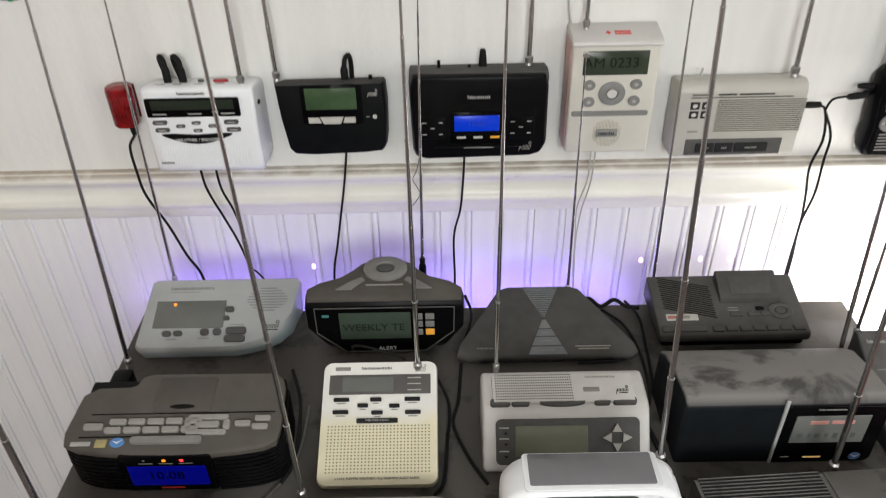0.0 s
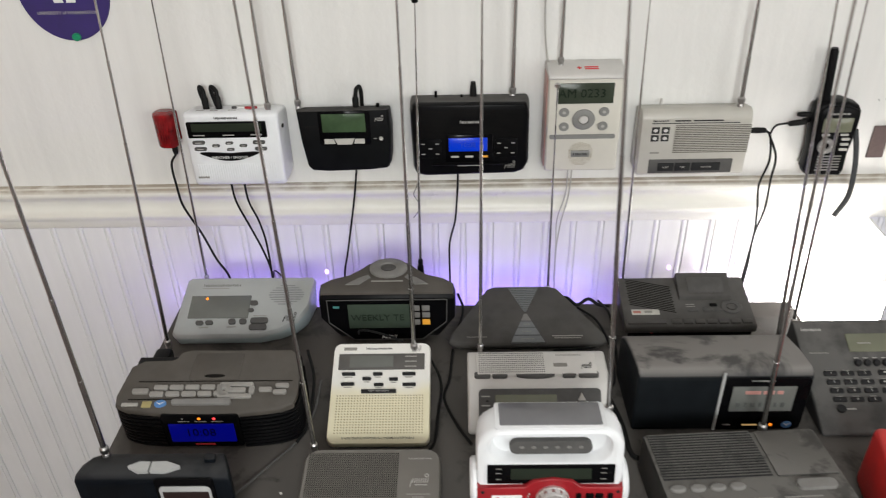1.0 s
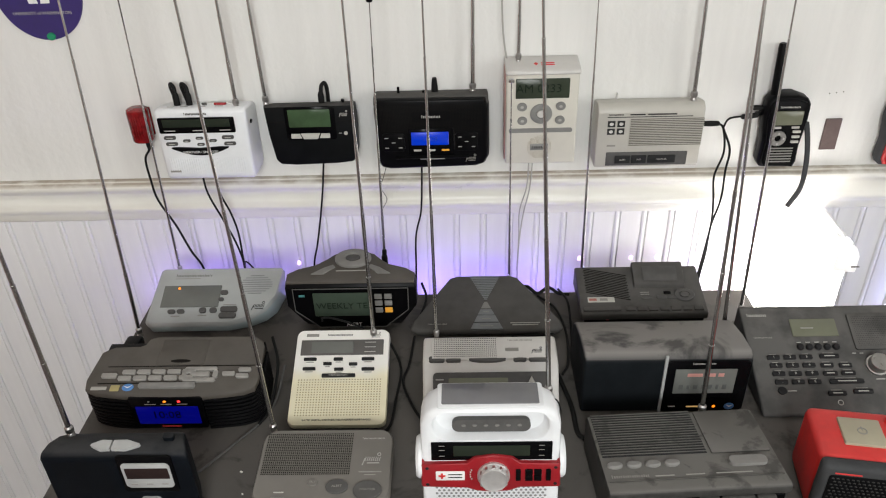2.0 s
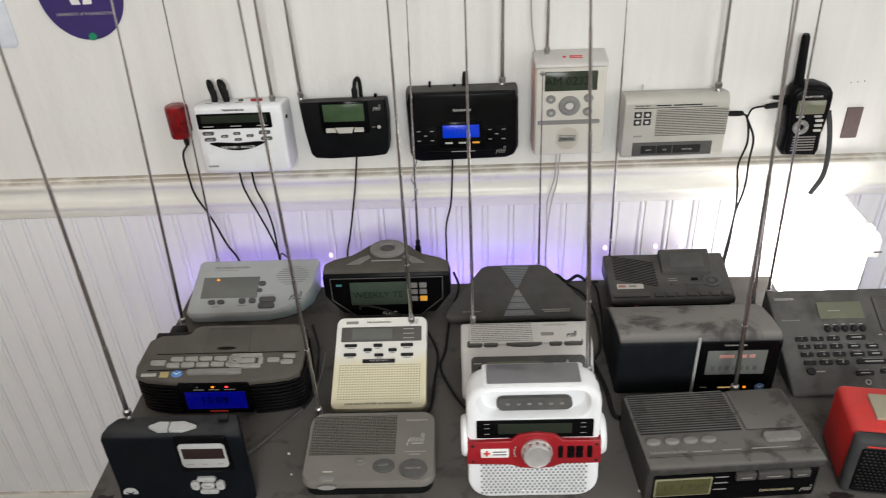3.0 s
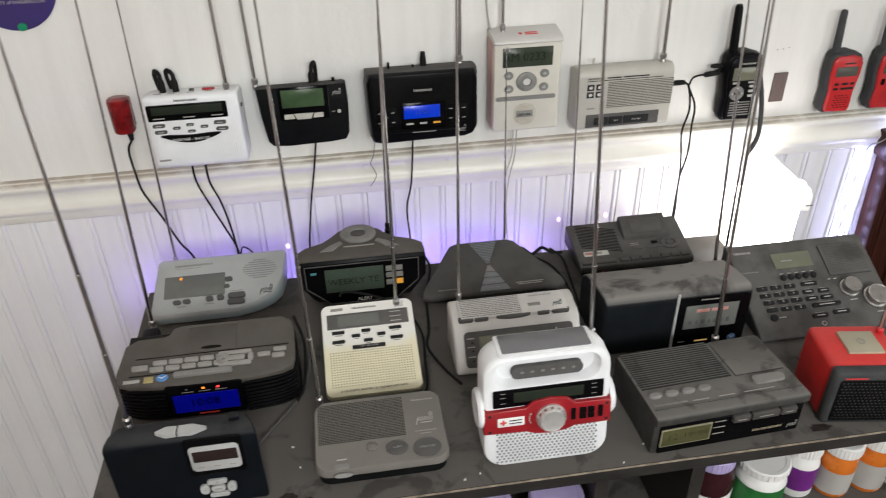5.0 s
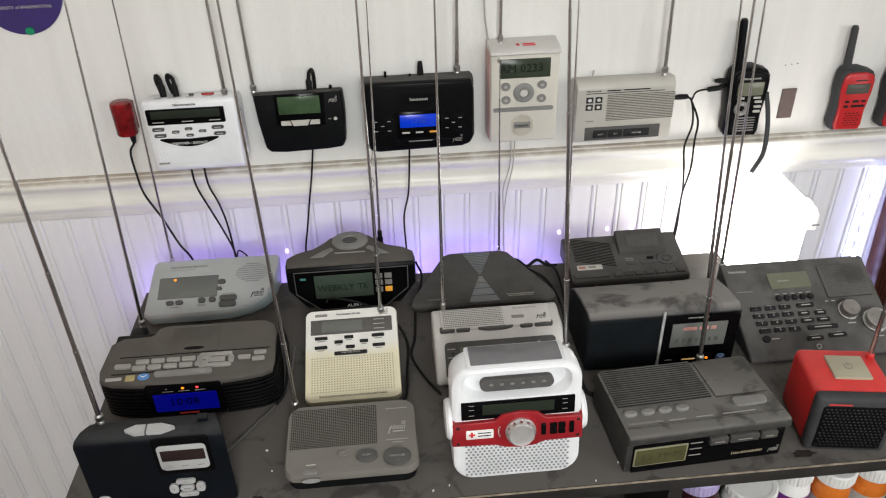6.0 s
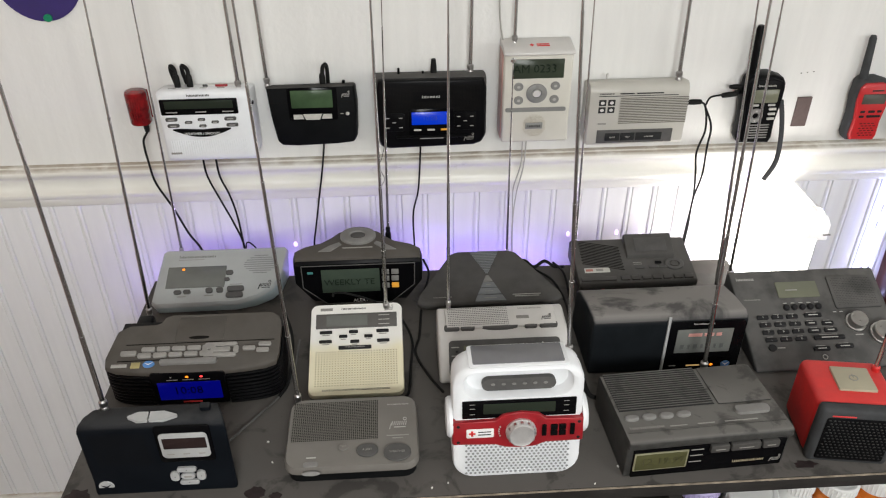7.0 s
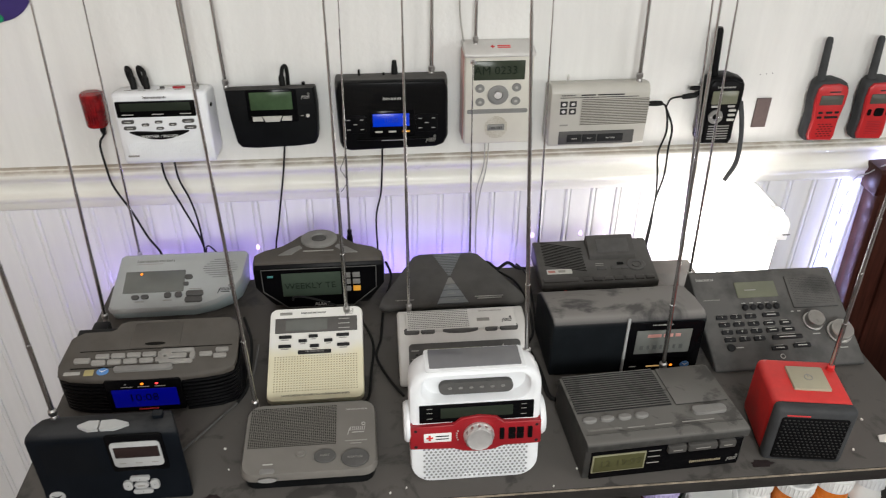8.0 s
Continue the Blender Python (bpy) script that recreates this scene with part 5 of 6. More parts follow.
# ---- the radios on the wall ----
def wall_white():
    o = thing("weather_radio", -0.240, 0.0, 1.03, "white weather alert radio with snooze bar, hung on the wall", "radio", group="weather radios on the wall")
    part("body", profile([(-0.001, -0.060), (-0.001, 0.046), (-0.010, 0.050), (-0.058, 0.060), (-0.067, 0.058), (-0.071, 0.0), (-0.072, -0.054), (-0.066, -0.062), (-0.02, -0.064)], 0.146, 0.006, 3, 0.004), WHITE, o)
    f = face((0, -0.0712, 0), 90)
    key(o, f, "display_panel", -0.0025, 0.0355, 0.122, 0.026, GLOSS, 0.0016, 0.002, "glossy black display strip")
    key(o, f, "display", -0.0025, 0.0395, 0.108, 0.0135, LCDD, 0.0022, 0.001, "dark green display")
    for u in (-0.047, -0.001, 0.042):
        key(o, f, "print", u, 0.027, 0.018, 0.0017, INKL, 0.002, 0.0004)
    logo(o, f, -0.001, 0.0545, 0.036, 0.0052, INKD)
    for u, v in ((-0.0497, 0.0147), (-0.0484, 0.004), (-0.0235, 0.0091), (-0.0023, 0.0134), (-0.0017, 0.0026), (0.019, 0.0088), (0.0439, 0.014), (0.0457, 0.0032)):
        big = abs(u) > 0.04
        k = key(o, f, "button", u, v, 0.019 if big else 0.012, 0.0058 if big else 0.0042, MIDK, 0.002, 0.0025)
        key(o, f, "print", u, v, 0.010 if big else 0.006, 0.0012, PALEK, 0.0024, 0.0004)
    pts = [(-0.050, 0.0)] + [(-0.050 + 0.0925 * i / 10, -0.0200 * math.sin(math.pi * (0.12 + 0.76 * i / 10)) + 0.006) for i in range(11)] + [(0.0425, 0.0)]
    pts = [(x, z) for x, z in pts] + [(0.030, 0.0005), (-0.004, -0.0015), (-0.038, 0.0005)]
    part("snooze_bar", rings([[(x, z, -0.001) for x, z in pts], [(x, z, 0.0028) for x, z in pts]]), BLACKP, o, on(f, 0, -0.002), "black curved snooze bar")
    word(o, f, "title", -0.004, -0.0100, "WEATHER / SNOOZE", 0.0060, INKW, 0.0032)
    for i in range(34):
        part("speaker_rib", box(0.0016, 0.0012, 0.027, 0.0004, 1), WHITE, o, Matrix.Translation((-0.058 + 0.0037 * i, -0.0717, -0.049)))
    key(o, f, "print", -0.052, -0.045, 0.018, 0.0035, INKM, 0.0012, 0.0004)
    noaa_mark(o, f, 0.058, -0.046, 0.011, INKD)
    ft = face((0, -0.030, 0.0546), -11.5)
    for u in (-0.046, -0.024, 0.004, 0.032):
        key(o, ft, "print", u, -0.020, 0.012, 0.002, INKM, 0.0004, 0.0004)
    knob(o, ft, "button", 0.030, -0.006, 0.010, 0.005, RED, 0.003, "red test button")
    knob(o, ft, "button", 0.004, -0.006, 0.004, 0.003, MIDK, 0.003)
    key(o, ft, "label", 0.027, 0.01, 0.045, 0.018, INKW, 0.0006, 0.002)
    for x, x2 in ((-0.040, -0.048), (-0.020, -0.030)):
        part("plug", lathe([(0.0052, 0), (0.0052, 0.020), (0.0038, 0.024)], 12), WIRE, o, Matrix.Translation((x, -0.035, 0.052)))
        part("lead", tube([(x, -0.035, 0.072), (x - 0.001, -0.032, 0.083), (x2, -0.024, 0.087), (x2 - 0.004, -0.014, 0.074), (x2 - 0.002, -0.006, 0.048)], 0.0034, 8, 5), WIRE, o)
    part("side_button", disc(0.003, 0.005, 0.002), BLACKP, o, Matrix.Translation((0.077, -0.045, 0.030)) @ pose(0, 0, 0, 0, 90, 0))
    antenna(o, (-0.180, -0.050, 1.092), (-0.007, -0.001), 0.42, 0.0036)


def wall_black():
    o = thing("weather_radio", -0.065, 0.0, 1.03, "black weather radio with green display, hung on the wall", "radio", group="weather radios on the wall")
    fo = [(-0.072, 0.062), (0.071, 0.063), (0.073, 0.02), (0.071, -0.030), (0.066, -0.041), (0.04, -0.044), (-0.03, -0.046), (-0.056, -0.044), (-0.063, -0.036), (-0.069, 0.01)]
    part("body", rings([[(x * 0.96, -0.001, z - 0.020 * (z > 0.04)) for x, z in fo], [(x, -0.02, z - 0.014 * (z > 0.04)) for x, z in fo], [(x, -0.050, z - 0.004 * (z > 0.04)) for x, z in fo], [(x * 0.97, -0.060, z * 0.94) for x, z in fo]], 0.002, 2), BLACKD, o)
    f = face((0, -0.0602, 0), 90)
    key(o, f, "display_panel", 0.002, 0.0305, 0.080, 0.056, GLOSS, 0.0014, 0.004, "glossy black display panel")
    key(o, f, "display", 0.001, 0.0390, 0.067, 0.030, LCDGR, 0.002, 0.001, "green lit display")
    logo(o, f, 0.001, 0.0195, 0.026, 0.003, INKL)
    for p in ([(-0.031, 0.013), (-0.031, 0.005), (-0.014, 0.005), (-0.017, 0.013)], [(-0.0155, 0.0135), (-0.011, 0.0035), (0.0115, 0.0035), (0.016, 0.0135)], [(0.0175, 0.013), (0.0145, 0.005), (0.0315, 0.005), (0.0315, 0.013)]):
        part("button", rings([[(x, z, -0.001) for x, z in p], [(x, z, 0.0022) for x, z in p], [(x * 0.98 + 0.02 * (p[0][0] + p[2][0]) / 2, z * 0.9 + 0.0008, 0.003) for x, z in p]]), PALEK, o, f)
    noaa_mark(o, f, 0.0560, 0.045, 0.012, INKL)
    knob(o, f, "indicator", 0.0571, 0.0121, 0.003, 0.003, PALEK, 0.0015)
    key(o, f, "print", 0.048, 0.0121, 0.005, 0.0014, INKM, 0.0006, 0.0004)
    for u, w in ((-0.054, 0.03), (0.055, 0.03)):
        key(o, f, "groove", u, 0.033, w, 0.0008, HOLE, 0.0003, 0.0003)
    part("plug", lathe([(0.005, 0), (0.005, 0.018), (0.0036, 0.022)], 12), WIRE, o, Matrix.Translation((0.018, -0.03, 0.048)))
    part("lead", tube([(0.018, -0.03, 0.067), (0.02, -0.027, 0.080), (0.024, -0.018, 0.081), (0.025, -0.008, 0.066), (0.024, -0.003, 0.04)], 0.0032, 8, 5), WIRE, o)
    part("switch", box(0.005, 0.006, 0.008, 0.001, 1, (0.052, -0.03, 0.050)), BLACKP, o)
    antenna(o, (-0.137, -0.032, 1.089), (-0.016, 0.0), 0.42, 0.0036)


def wall_blue():
    o = thing("weather_radio", 0.130, 0.0, 1.03, "black weather radio with bright blue display, hung on the wall", "radio", group="weather radios on the wall")
    fo = [(-0.090, 0.056), (-0.086, 0.074), (0.086, 0.073), (0.090, 0.055), (0.091, -0.036), (0.084, -0.051), (0.070, -0.056), (-0.070, -0.059), (-0.084, -0.055), (-0.088, -0.042)]
    part("body", rings([[(x * 1.02, -0.001, z - 0.016 * (z > 0.04)) for x, z in fo], [(x * 1.04, -0.015, z - 0.014 * (z > 0.04)) for x, z in fo], [(x * 1.02, -0.048, z - 0.008 * (z > 0.04)) for x, z in fo], [(x * 0.985, -0.0615, z * 0.88) for x, z in fo]], 0.003, 2), BLACKP, o)
    part("top_cover", profile([(-0.002, 0.050), (-0.004, 0.060), (-0.036, 0.0675), (-0.050, 0.066), (-0.056, 0.056), (-0.05, 0.050)], 0.182, 0.002, 2), SLATE, o, ID, "dusty dark grey top cover")
    f = face((0, -0.0617, 0), 90)
    dots(o, f, "speaker_grille", -0.080, 0.012, 0.080, 0.056, 70, 22, 0.0007, HOLE, 0.0005, inside=lambda x, y: not (abs(x) < 0.03 and 0.03 < y < 0.046))
    key(o, f, "display_panel", -0.001, -0.006, 0.074, 0.046, GLOSS, 0.0012, 0.003)
    key(o, f, "display", -0.003, 0.0005, 0.060, 0.0225, LCDB, 0.002, 0.001, "bright blue lit display")
    word(o, f, "digits", -0.003, 0.0, "10:08", 0.011, mat("blue_digit", (0.0, 0.02, 0.25), 0.4, emit=0.3, emitcol=(0.0, 0.04, 0.5)), 0.0023)
    logo(o, f, 0.0, 0.0375, 0.030, 0.0062, INKL)
    for u in (-0.0237, -0.0011, 0.0216):
        key(o, f, "button", u, -0.020, 0.0125, 0.0032, AMBER if u > 0.02 else PALEK, 0.002, 0.001) if u < 0.02 else key(o, f, "button", u, -0.020, 0.0125, 0.0032, ORANGEK, 0.002, 0.001)
    for u in (-0.062, 0.056):
        key(o, f, "keypad", u, -0.006, 0.036, 0.032, BLACKP, 0.001, 0.005)
        for du, dv in ((-0.011, 0.008), (0.011, 0.008), (0, 0), (-0.011, -0.009), (0.011, -0.009)):
            key(o, f, "print", u + du, -0.006 + dv, 0.006, 0.0014, INKL, 0.0014, 0.0004)
    key(o, f, "print", 0.0, -0.036, 0.040, 0.0018, INKL, 0.0006, 0.0004)
    noaa_mark(o, f, 0.063, -0.036, 0.015, INKM)
    part("lip", profile([(-0.05, -0.030), (-0.066, -0.031), (-0.066, -0.034), (-0.05, -0.034)], 0.12, 0.001, 1), BLACKP, o)
    part("plug", lathe([(0.0058, 0), (0.005, 0.016), (0.0036, 0.028)], 12), WIRE, o, Matrix.Translation((0.006, -0.025, 0.060)))
    for x in (-0.052, -0.012):
        part("switch", box(0.004, 0.005, 0.012 if x < -0.02 else 0.006, 0.001, 1, (x, -0.03, 0.064)), BLACKP, o)
    antenna(o, (0.197, -0.024, 1.100), (0.006, -0.008), 0.42, 0.0038)


def wall_ivory():
    o = thing("emergency_radio", 0.305, 0.0, 1.06, "tall ivory emergency radio with round keypad, hung on the wall", "radio", group="weather radios on the wall")
    part("body", box(0.114, 0.050, 0.160, 0.004, 3, (0.001, -0.026, -0.084)), IVORY, o)
    part("cap", profile([(-0.001, 0.068), (-0.001, 0.082), (-0.008, 0.084), (-0.046, 0.079), (-0.055, 0.076), (-0.057, 0.071), (-0.05, 0.068)], 0.116, 0.002, 2, 0.001), SILVER2, o, ID, "silver-grey top cap")
    # pinkish shadow along the left side, modelled as a coloured strip
    part("side_shadow", box(0.003, 0.036, 0.150, 0.001, 2, (-0.0565, -0.026, -0.078)), mat("rose_shadow_colour", (0.45, 0.26, 0.23), 0.4), o, ID, "strip coloured as the pinkish shadow on the radio's left side")
    f = face((0.001, -0.0512, 0), 90)
    fc = face((0.001, -0.0505, 0.0782), 8)
    for w, h in ((0.0065, 0.0022), (0.0022, 0.0065)):
        key(o, fc, "cross", -0.0105, 0.016, w, h * 1.3, INKR, 0.001, 0.0001)
    for v in (0.0185, 0.0125):
        key(o, fc, "print", 0.008, v, 0.021, 0.0034, INKR, 0.0007, 0.0004)
    key(o, f, "display", 0.000, 0.0465, 0.084, 0.032, mat("lcd_moss", (0.042, 0.052, 0.036), 0.18, var=0.15, scale=20, bump=0.0), 0.0016, 0.0008, "dark green display with digits")
    word(o, f, "digits", -0.006, 0.0465, "AM 0233", 0.0195, SEG, 0.002)
    for u, v in ((-0.0315, 0.0165), (0.0295, 0.0170), (-0.0306, -0.0070), (0.0291, -0.0065)):
        knob(o, f, "button", u, v, 0.0078, 0.0070, KEYG, 0.0025)
        knob(o, f, "print", u, v, 0.003, 0.0025, INKL, 0.0028)
    part("dial", ring(0.0175, 0.0165, 0.42, 0.003, 30), KEYG, o, on(f, -0.001, 0.0045), "grey round dial")
    knob(o, f, "button", -0.001, 0.0045, 0.0066, 0.0062, SILVER2, 0.003)
    key(o, f, "band", -0.001, -0.0240, 0.102, 0.007, KEYG, 0.002, 0.003)
    dots(o, f, "speaker_grille", -0.022, -0.074, 0.018, -0.034, 22, 22, 0.00055, HOLEC, 0.0004, inside=lambda x, y: (x + 0.002) ** 2 + (y + 0.0535) ** 2 < 0.020 ** 2)
    key(o, f, "logo", -0.002, -0.0535, 0.029, 0.011, KEYG, 0.0012, 0.001)
    logo(o, f @ Matrix.Translation((0, 0, 0.0012)), -0.002, -0.0535, 0.022, 0.0065, INKD)
    antenna(o, (0.269, -0.022, 1.146), (0.0, 0.003), 0.4, 0.0032)


def wall_beige():
    o = thing("weather_radio", 0.480, 0.0, 1.03, "beige-silver weather monitor with slotted speaker, hung on the wall", "radio", group="weather radios on the wall")
    part("body", profile([(-0.001, -0.064), (-0.001, 0.036), (-0.010, 0.040), (-0.036, 0.0455), (-0.045, 0.042), (-0.050, 0.033), (-0.051, -0.060), (-0.047, -0.065)], 0.170, 0.0035, 2, 0.001), BEIGE, o)
    f = face((0.001, -0.0510, 0), 90)
    key(o, f, "groove", -0.002, 0.0250, 0.135, 0.0009, INKD, 0.0004, 0.0003)
    logo(o, f, -0.056, 0.0295, 0.024, 0.0038, INKD)
    for u in (-0.022, 0.006, 0.028):
        key(o, f, "print", u, 0.0290, 0.024, 0.0018, INKD, 0.0004, 0.0004)
    for i in range(16):
        part("grille_slot", box(0.116, 0.0006, 0.0013, 0.0002, 1), SLOTB, o, Matrix.Translation((0.027, -0.0512, 0.0205 - 0.0030 * i)))
        part("grille_rib", box(0.118, 0.0014, 0.0014, 0.0004, 1), BEIGE, o, Matrix.Translation((0.027, -0.0510, 0.0191 - 0.0030 * i)))
    for u in (-0.0625, -0.0470):
        for v in (0.0135, 0.0005):
            k = key(o, f, "icon", u, v, 0.012, 0.0105, INKD, 0.0004, 0.0005)
            knob(k, ID, "icon_sign", 0, 0, 0.0035, 0.003, SILVER2, 0.0007)
    key(o, f, "print", -0.060, -0.0245, 0.014, 0.0025, INKM, 0.0004, 0.0004)
    key(o, f, "button_panel", -0.001, -0.0480, 0.132, 0.024, MIDK, 0.0008, 0.001, "dark grey button panel")
    for u, w, s in ((-0.040, 0.025, "ALERT"), (-0.0135, 0.024, "TEST"), (0.0235, 0.045, "WEATHER")):
        k = key(o, f, "button", u, -0.0485, w, 0.0135, DARKK, 0.003, 0.001)
        word(k, ID, "title", 0, 0, s, 0.0036, INKL, 0.0033)
    part("switch", box(0.003, 0.006, 0.010, 0.0008, 1, (-0.060, -0.03, 0.040)), SILVER2, o, pose(0, 0, 0, 0, 8, 0))
    antenna(o, (0.548, -0.034, 1.082), (-0.020, 0.0), 0.42, 0.0040)


def handheld(name, x, z0, size, body, front, label, style):
    o = thing(name, x, 0.0, z0, label, "two-way radio", group="handheld radios on the wall")
    fo = [(-0.026, -0.044), (0.026, -0.046), (0.030, -0.036), (0.029, -0.005), (0.034, 0.035), (0.034, 0.060), (0.028, 0.070), (0.012, 0.075), (-0.024, 0.074), (-0.032, 0.066), (-0.034, 0.040), (-0.029, 0.0), (-0.031, -0.034)]
    part("body", rings([[(a * 0.80, -0.001, z) for a, z in fo], [(a * 1.0, -0.012, z * 1.01) for a, z in fo], [(a * 1.02, -0.030, z) for a, z in fo], [(a * 0.9, -0.034, z * 0.97) for a, z in fo]], 0.0012, 1), body, o)
    part("front_cover", rings([[(a * 0.90 + 0.001, -0.030, z * 0.95) for a, z in fo], [(a * 0.88 + 0.001, -0.0375, z * 0.93) for a, z in fo], [(a * 0.80 + 0.001, -0.040, z * 0.88) for a, z in fo]]), front, o)
    f = face((0, -0.0402, 0), 90)
    part("antenna", lathe([(0.0085, 0.0), (0.0085, 0.010), (0.0075, 0.014), (0.0064, 0.082), (0.0046, 0.087)], 14), RUBBER if front != BLACKP else BLACKP, o, Matrix.Translation((-0.018, -0.018, 0.066)) @ pose(0, 0, 0, 0, -3, 0), "stubby rubber antenna")
    if style == "black":
        key(o, f, "display", 0.0, 0.042, 0.044, 0.023, LCD, 0.0012, 0.002, "grey-green display")
        logo(o, f, 0.0, 0.0600, 0.030, 0.0045, INKL)
        part("pad", ring(0.0125, 0.0125, 0.4, 0.0025, 24), GREYK, o, on(f, -0.010, 0.0085))
        for a in range(4):
            w = a * math.tau / 4
            part("arrow", poly_plate([(0.002, 0), (-0.0015, 0.002), (-0.0015, -0.002)], 0.0006), INKL, o, on(f, -0.010 + 0.009 * math.cos(w), 0.0085 + 0.009 * math.sin(w), a * 90, 0.0025))
        for v in (0.0195, 0.011, 0.0025):
            key(o, f, "button", 0.017, v, 0.012, 0.004, PALEK, 0.002, 0.001)
        for u in (-0.014, 0.014):
            key(o, f, "print", u, 0.0265, 0.012, 0.0035, INKL, 0.0012, 0.0008)
        for i in range(6):
            part("grille_slot", box(0.036, 0.0008, 0.0022, 0.0003, 1), GREYK, o, Matrix.Translation((0.0, -0.0402, -0.010 - 0.0046 * i)))
        part("strap", tube([(0.034, -0.03, 0.030), (0.040, -0.036, 0.0), (0.042, -0.045, -0.035), (0.036, -0.058, -0.070), (0.018, -0.066, -0.100)], 0.0046, 8, 5, 0.9), RUBBER, o, ID, "dark hanging wrist strap")
        part("jack", lathe([(0.0035, 0), (0.0042, 0.012), (0.003, 0.02)], 10), WIRE, o, Matrix.Translation((-0.034, -0.02, 0.052)) @ pose(0, 0, 0, 0, -90, 0))
        part("port_cover", box(0.010, 0.008, 0.005, 0.001, 1, (-0.039, -0.02, 0.040)), BLACKP, o)
    else:
        key(o, f, "display", 0.001, 0.0405, 0.044, 0.019, LCDBR, 0.0012, 0.001, "grey-brown display")
        key(o, f, "print", 0.004, 0.0565, 0.022, 0.0025, INKD, 0.0006, 0.0005)
        if style == "grille":
            for u, v, w in ((-0.014, 0.016, 0.008), (0.003, 0.016, 0.012), (0.018, 0.016, 0.008), (-0.014, 0.0065, 0.009), (0.009, 0.0065, 0.026)):
                key(o, f, "button", u, v, w, 0.004, DARKK, 0.0018, 0.001)
            for j in range(6):
                for i in range(4):
                    part("grille_slot", disc(0.0030, 0.0011, 0.0005, 10, 0.0002), mat_slot, o, on(f, -0.010 + 0.0075 * i + (0.0037 if j % 2 else 0), -0.008 - 0.0048 * j))
        else:
            key(o, f, "button", 0.003, 0.014, 0.018, 0.016, BLACKP, 0.002, 0.004)
            for u in (-0.016, 0.021):
                key(o, f, "button", u, 0.014, 0.007, 0.012, BLACKP, 0.002, 0.002)
            for i in range(8):
                part("grille_slot", box(0.030, 0.0006, 0.0012, 0.0002, 1), RED, o, Matrix.Translation((0.001, -0.0402, -0.006 - 0.0035 * i)))
    for c in o.children:
        c.matrix_basis = Matrix.Scale(size, 4) @ c.matrix_basis
    return o


mat_slot = mat("dark_red_slot", (0.12, 0.006, 0.006), 0.7)
wall_white()
wall_black()
wall_blue()
wall_ivory()
wall_beige()
handheld("handheld_radio", 0.702, 1.000, 1.04, BLACKP, BLACKP, "black handheld two-way radio with hanging strap, on the wall", "black")
handheld("handheld_radio", 0.899, 0.993, 0.94, RUBBER, REDH, "red and grey handheld two-way radio, on the wall", "grille")
handheld("handheld_radio", 0.992, 0.993, 0.94, RUBBER, REDH, "red handheld two-way radio with black buttons, on the wall", "buttons")

# red strobe beside the white radio
strobe = thing("strobe_light", -0.356, 0.0, 1.046, "small red plastic strobe light fixed to the wall", "alarm light")
lens = outline(0.034, 0.032, 0.014, 6)
part("lens", rings([[(x * 0.9, y * 0.9 - 0.018, -0.028) for x, y in lens], [(x, y - 0.018, -0.025) for x, y in lens], [(x * 1.03, y - 0.018, 0.024) for x, y in lens], [(x * 0.97, y * 0.96 - 0.018, 0.028) for x, y in lens], [(x * 0.8, y * 0.8 - 0.018, 0.0292) for x, y in lens]]), REDLENS, strobe, ID, "rounded red lens")
part("wall_plate", box(0.031, 0.005, 0.050, 0.002, 2, (0, -0.0026, -0.025)), REDLENS, strobe)
for i in range(5):
    part("lens_rib", box(0.0018, 0.0016, 0.040, 0.0007, 1), REDLENS, strobe, Matrix.Translation((-0.008 + 0.004 * i, -0.0338 + 0.0004 * abs(i - 2), -0.021)))
part("cable_grip", lathe([(0.0035, 0), (0.0048, 0.008), (0.0048, 0.018)], 12), WIRE, strobe, Matrix.Translation((0.006, -0.019, -0.044)))

# felt patch, pennant and souvenir plate on the wall
patch = tagged(part("wall_patch", box(0.027, 0.003, 0.056, 0.0008, 1), TAPE, None, Matrix.Translation((0.796, -0.0016, 0.968))), "small brown felt patch stuck to the wall", "patch")
for x in (0.778, 0.789, 0.80):
    tagged(part("nail_hole", disc(0.0009, 0.0009, 0.0006, 8, 0.0002), HOLE, None, face((x, -0.0003, 1.0675 + (x - 0.778) * 0.1), 90)), "tiny dark nail hole in the wall", "nail hole", "nail holes")
pen = thing("wall_badge", -0.470, 0.0, 1.262, "round purple felt badge with white letter shape, on the wall", "badge")
fp = face((0, -0.0005, 0), 90)
part("disc", disc(0.068, 0.075, 0.004, 48), PENNANT, pen, fp)
for s in (-1, 1):
    part("emblem", poly_plate([(s * 0.002, -0.018), (s * 0.016, -0.018), (s * 0.026, 0.03), (s * 0.012, 0.03)][::s], 0.0048), INKW, pen, fp)
    key(pen, fp, "emblem", s * 0.019, 0.032, 0.024, 0.008, INKW, 0.0052, 0.0005)
word(pen, fp, "title", 0.0, -0.033, "UNIVERSITY of WASHINGTON", 0.0068, INKL, 0.0044)
knob(pen, fp, "pin", 0.004, -0.069, 0.0065, 0.006, PIN, 0.008, "green push pin")
sou = thing("souvenir_plate", -0.690, 0.0, 1.238, "white and blue souvenir licence plate fixed to the wall", "sign")
fq = face((0, -0.0005, 0), 90)
part("plate", plate(0.19, 0.120, 0.003, 0.010), PLATEW, sou, fq)
for u in (-0.055, -0.02, 0.015, 0.055):
    key(sou, fq, "bar", u, -0.012, 0.026, 0.044, INKR, 0.004, 0.002)
key(sou, fq, "bar", 0.0, -0.050, 0.07, 0.006, INKD, 0.004, 0.001)
key(sou, fq, "bar", 0.03, 0.034, 0.08, 0.016, INKD, 0.004, 0.002)
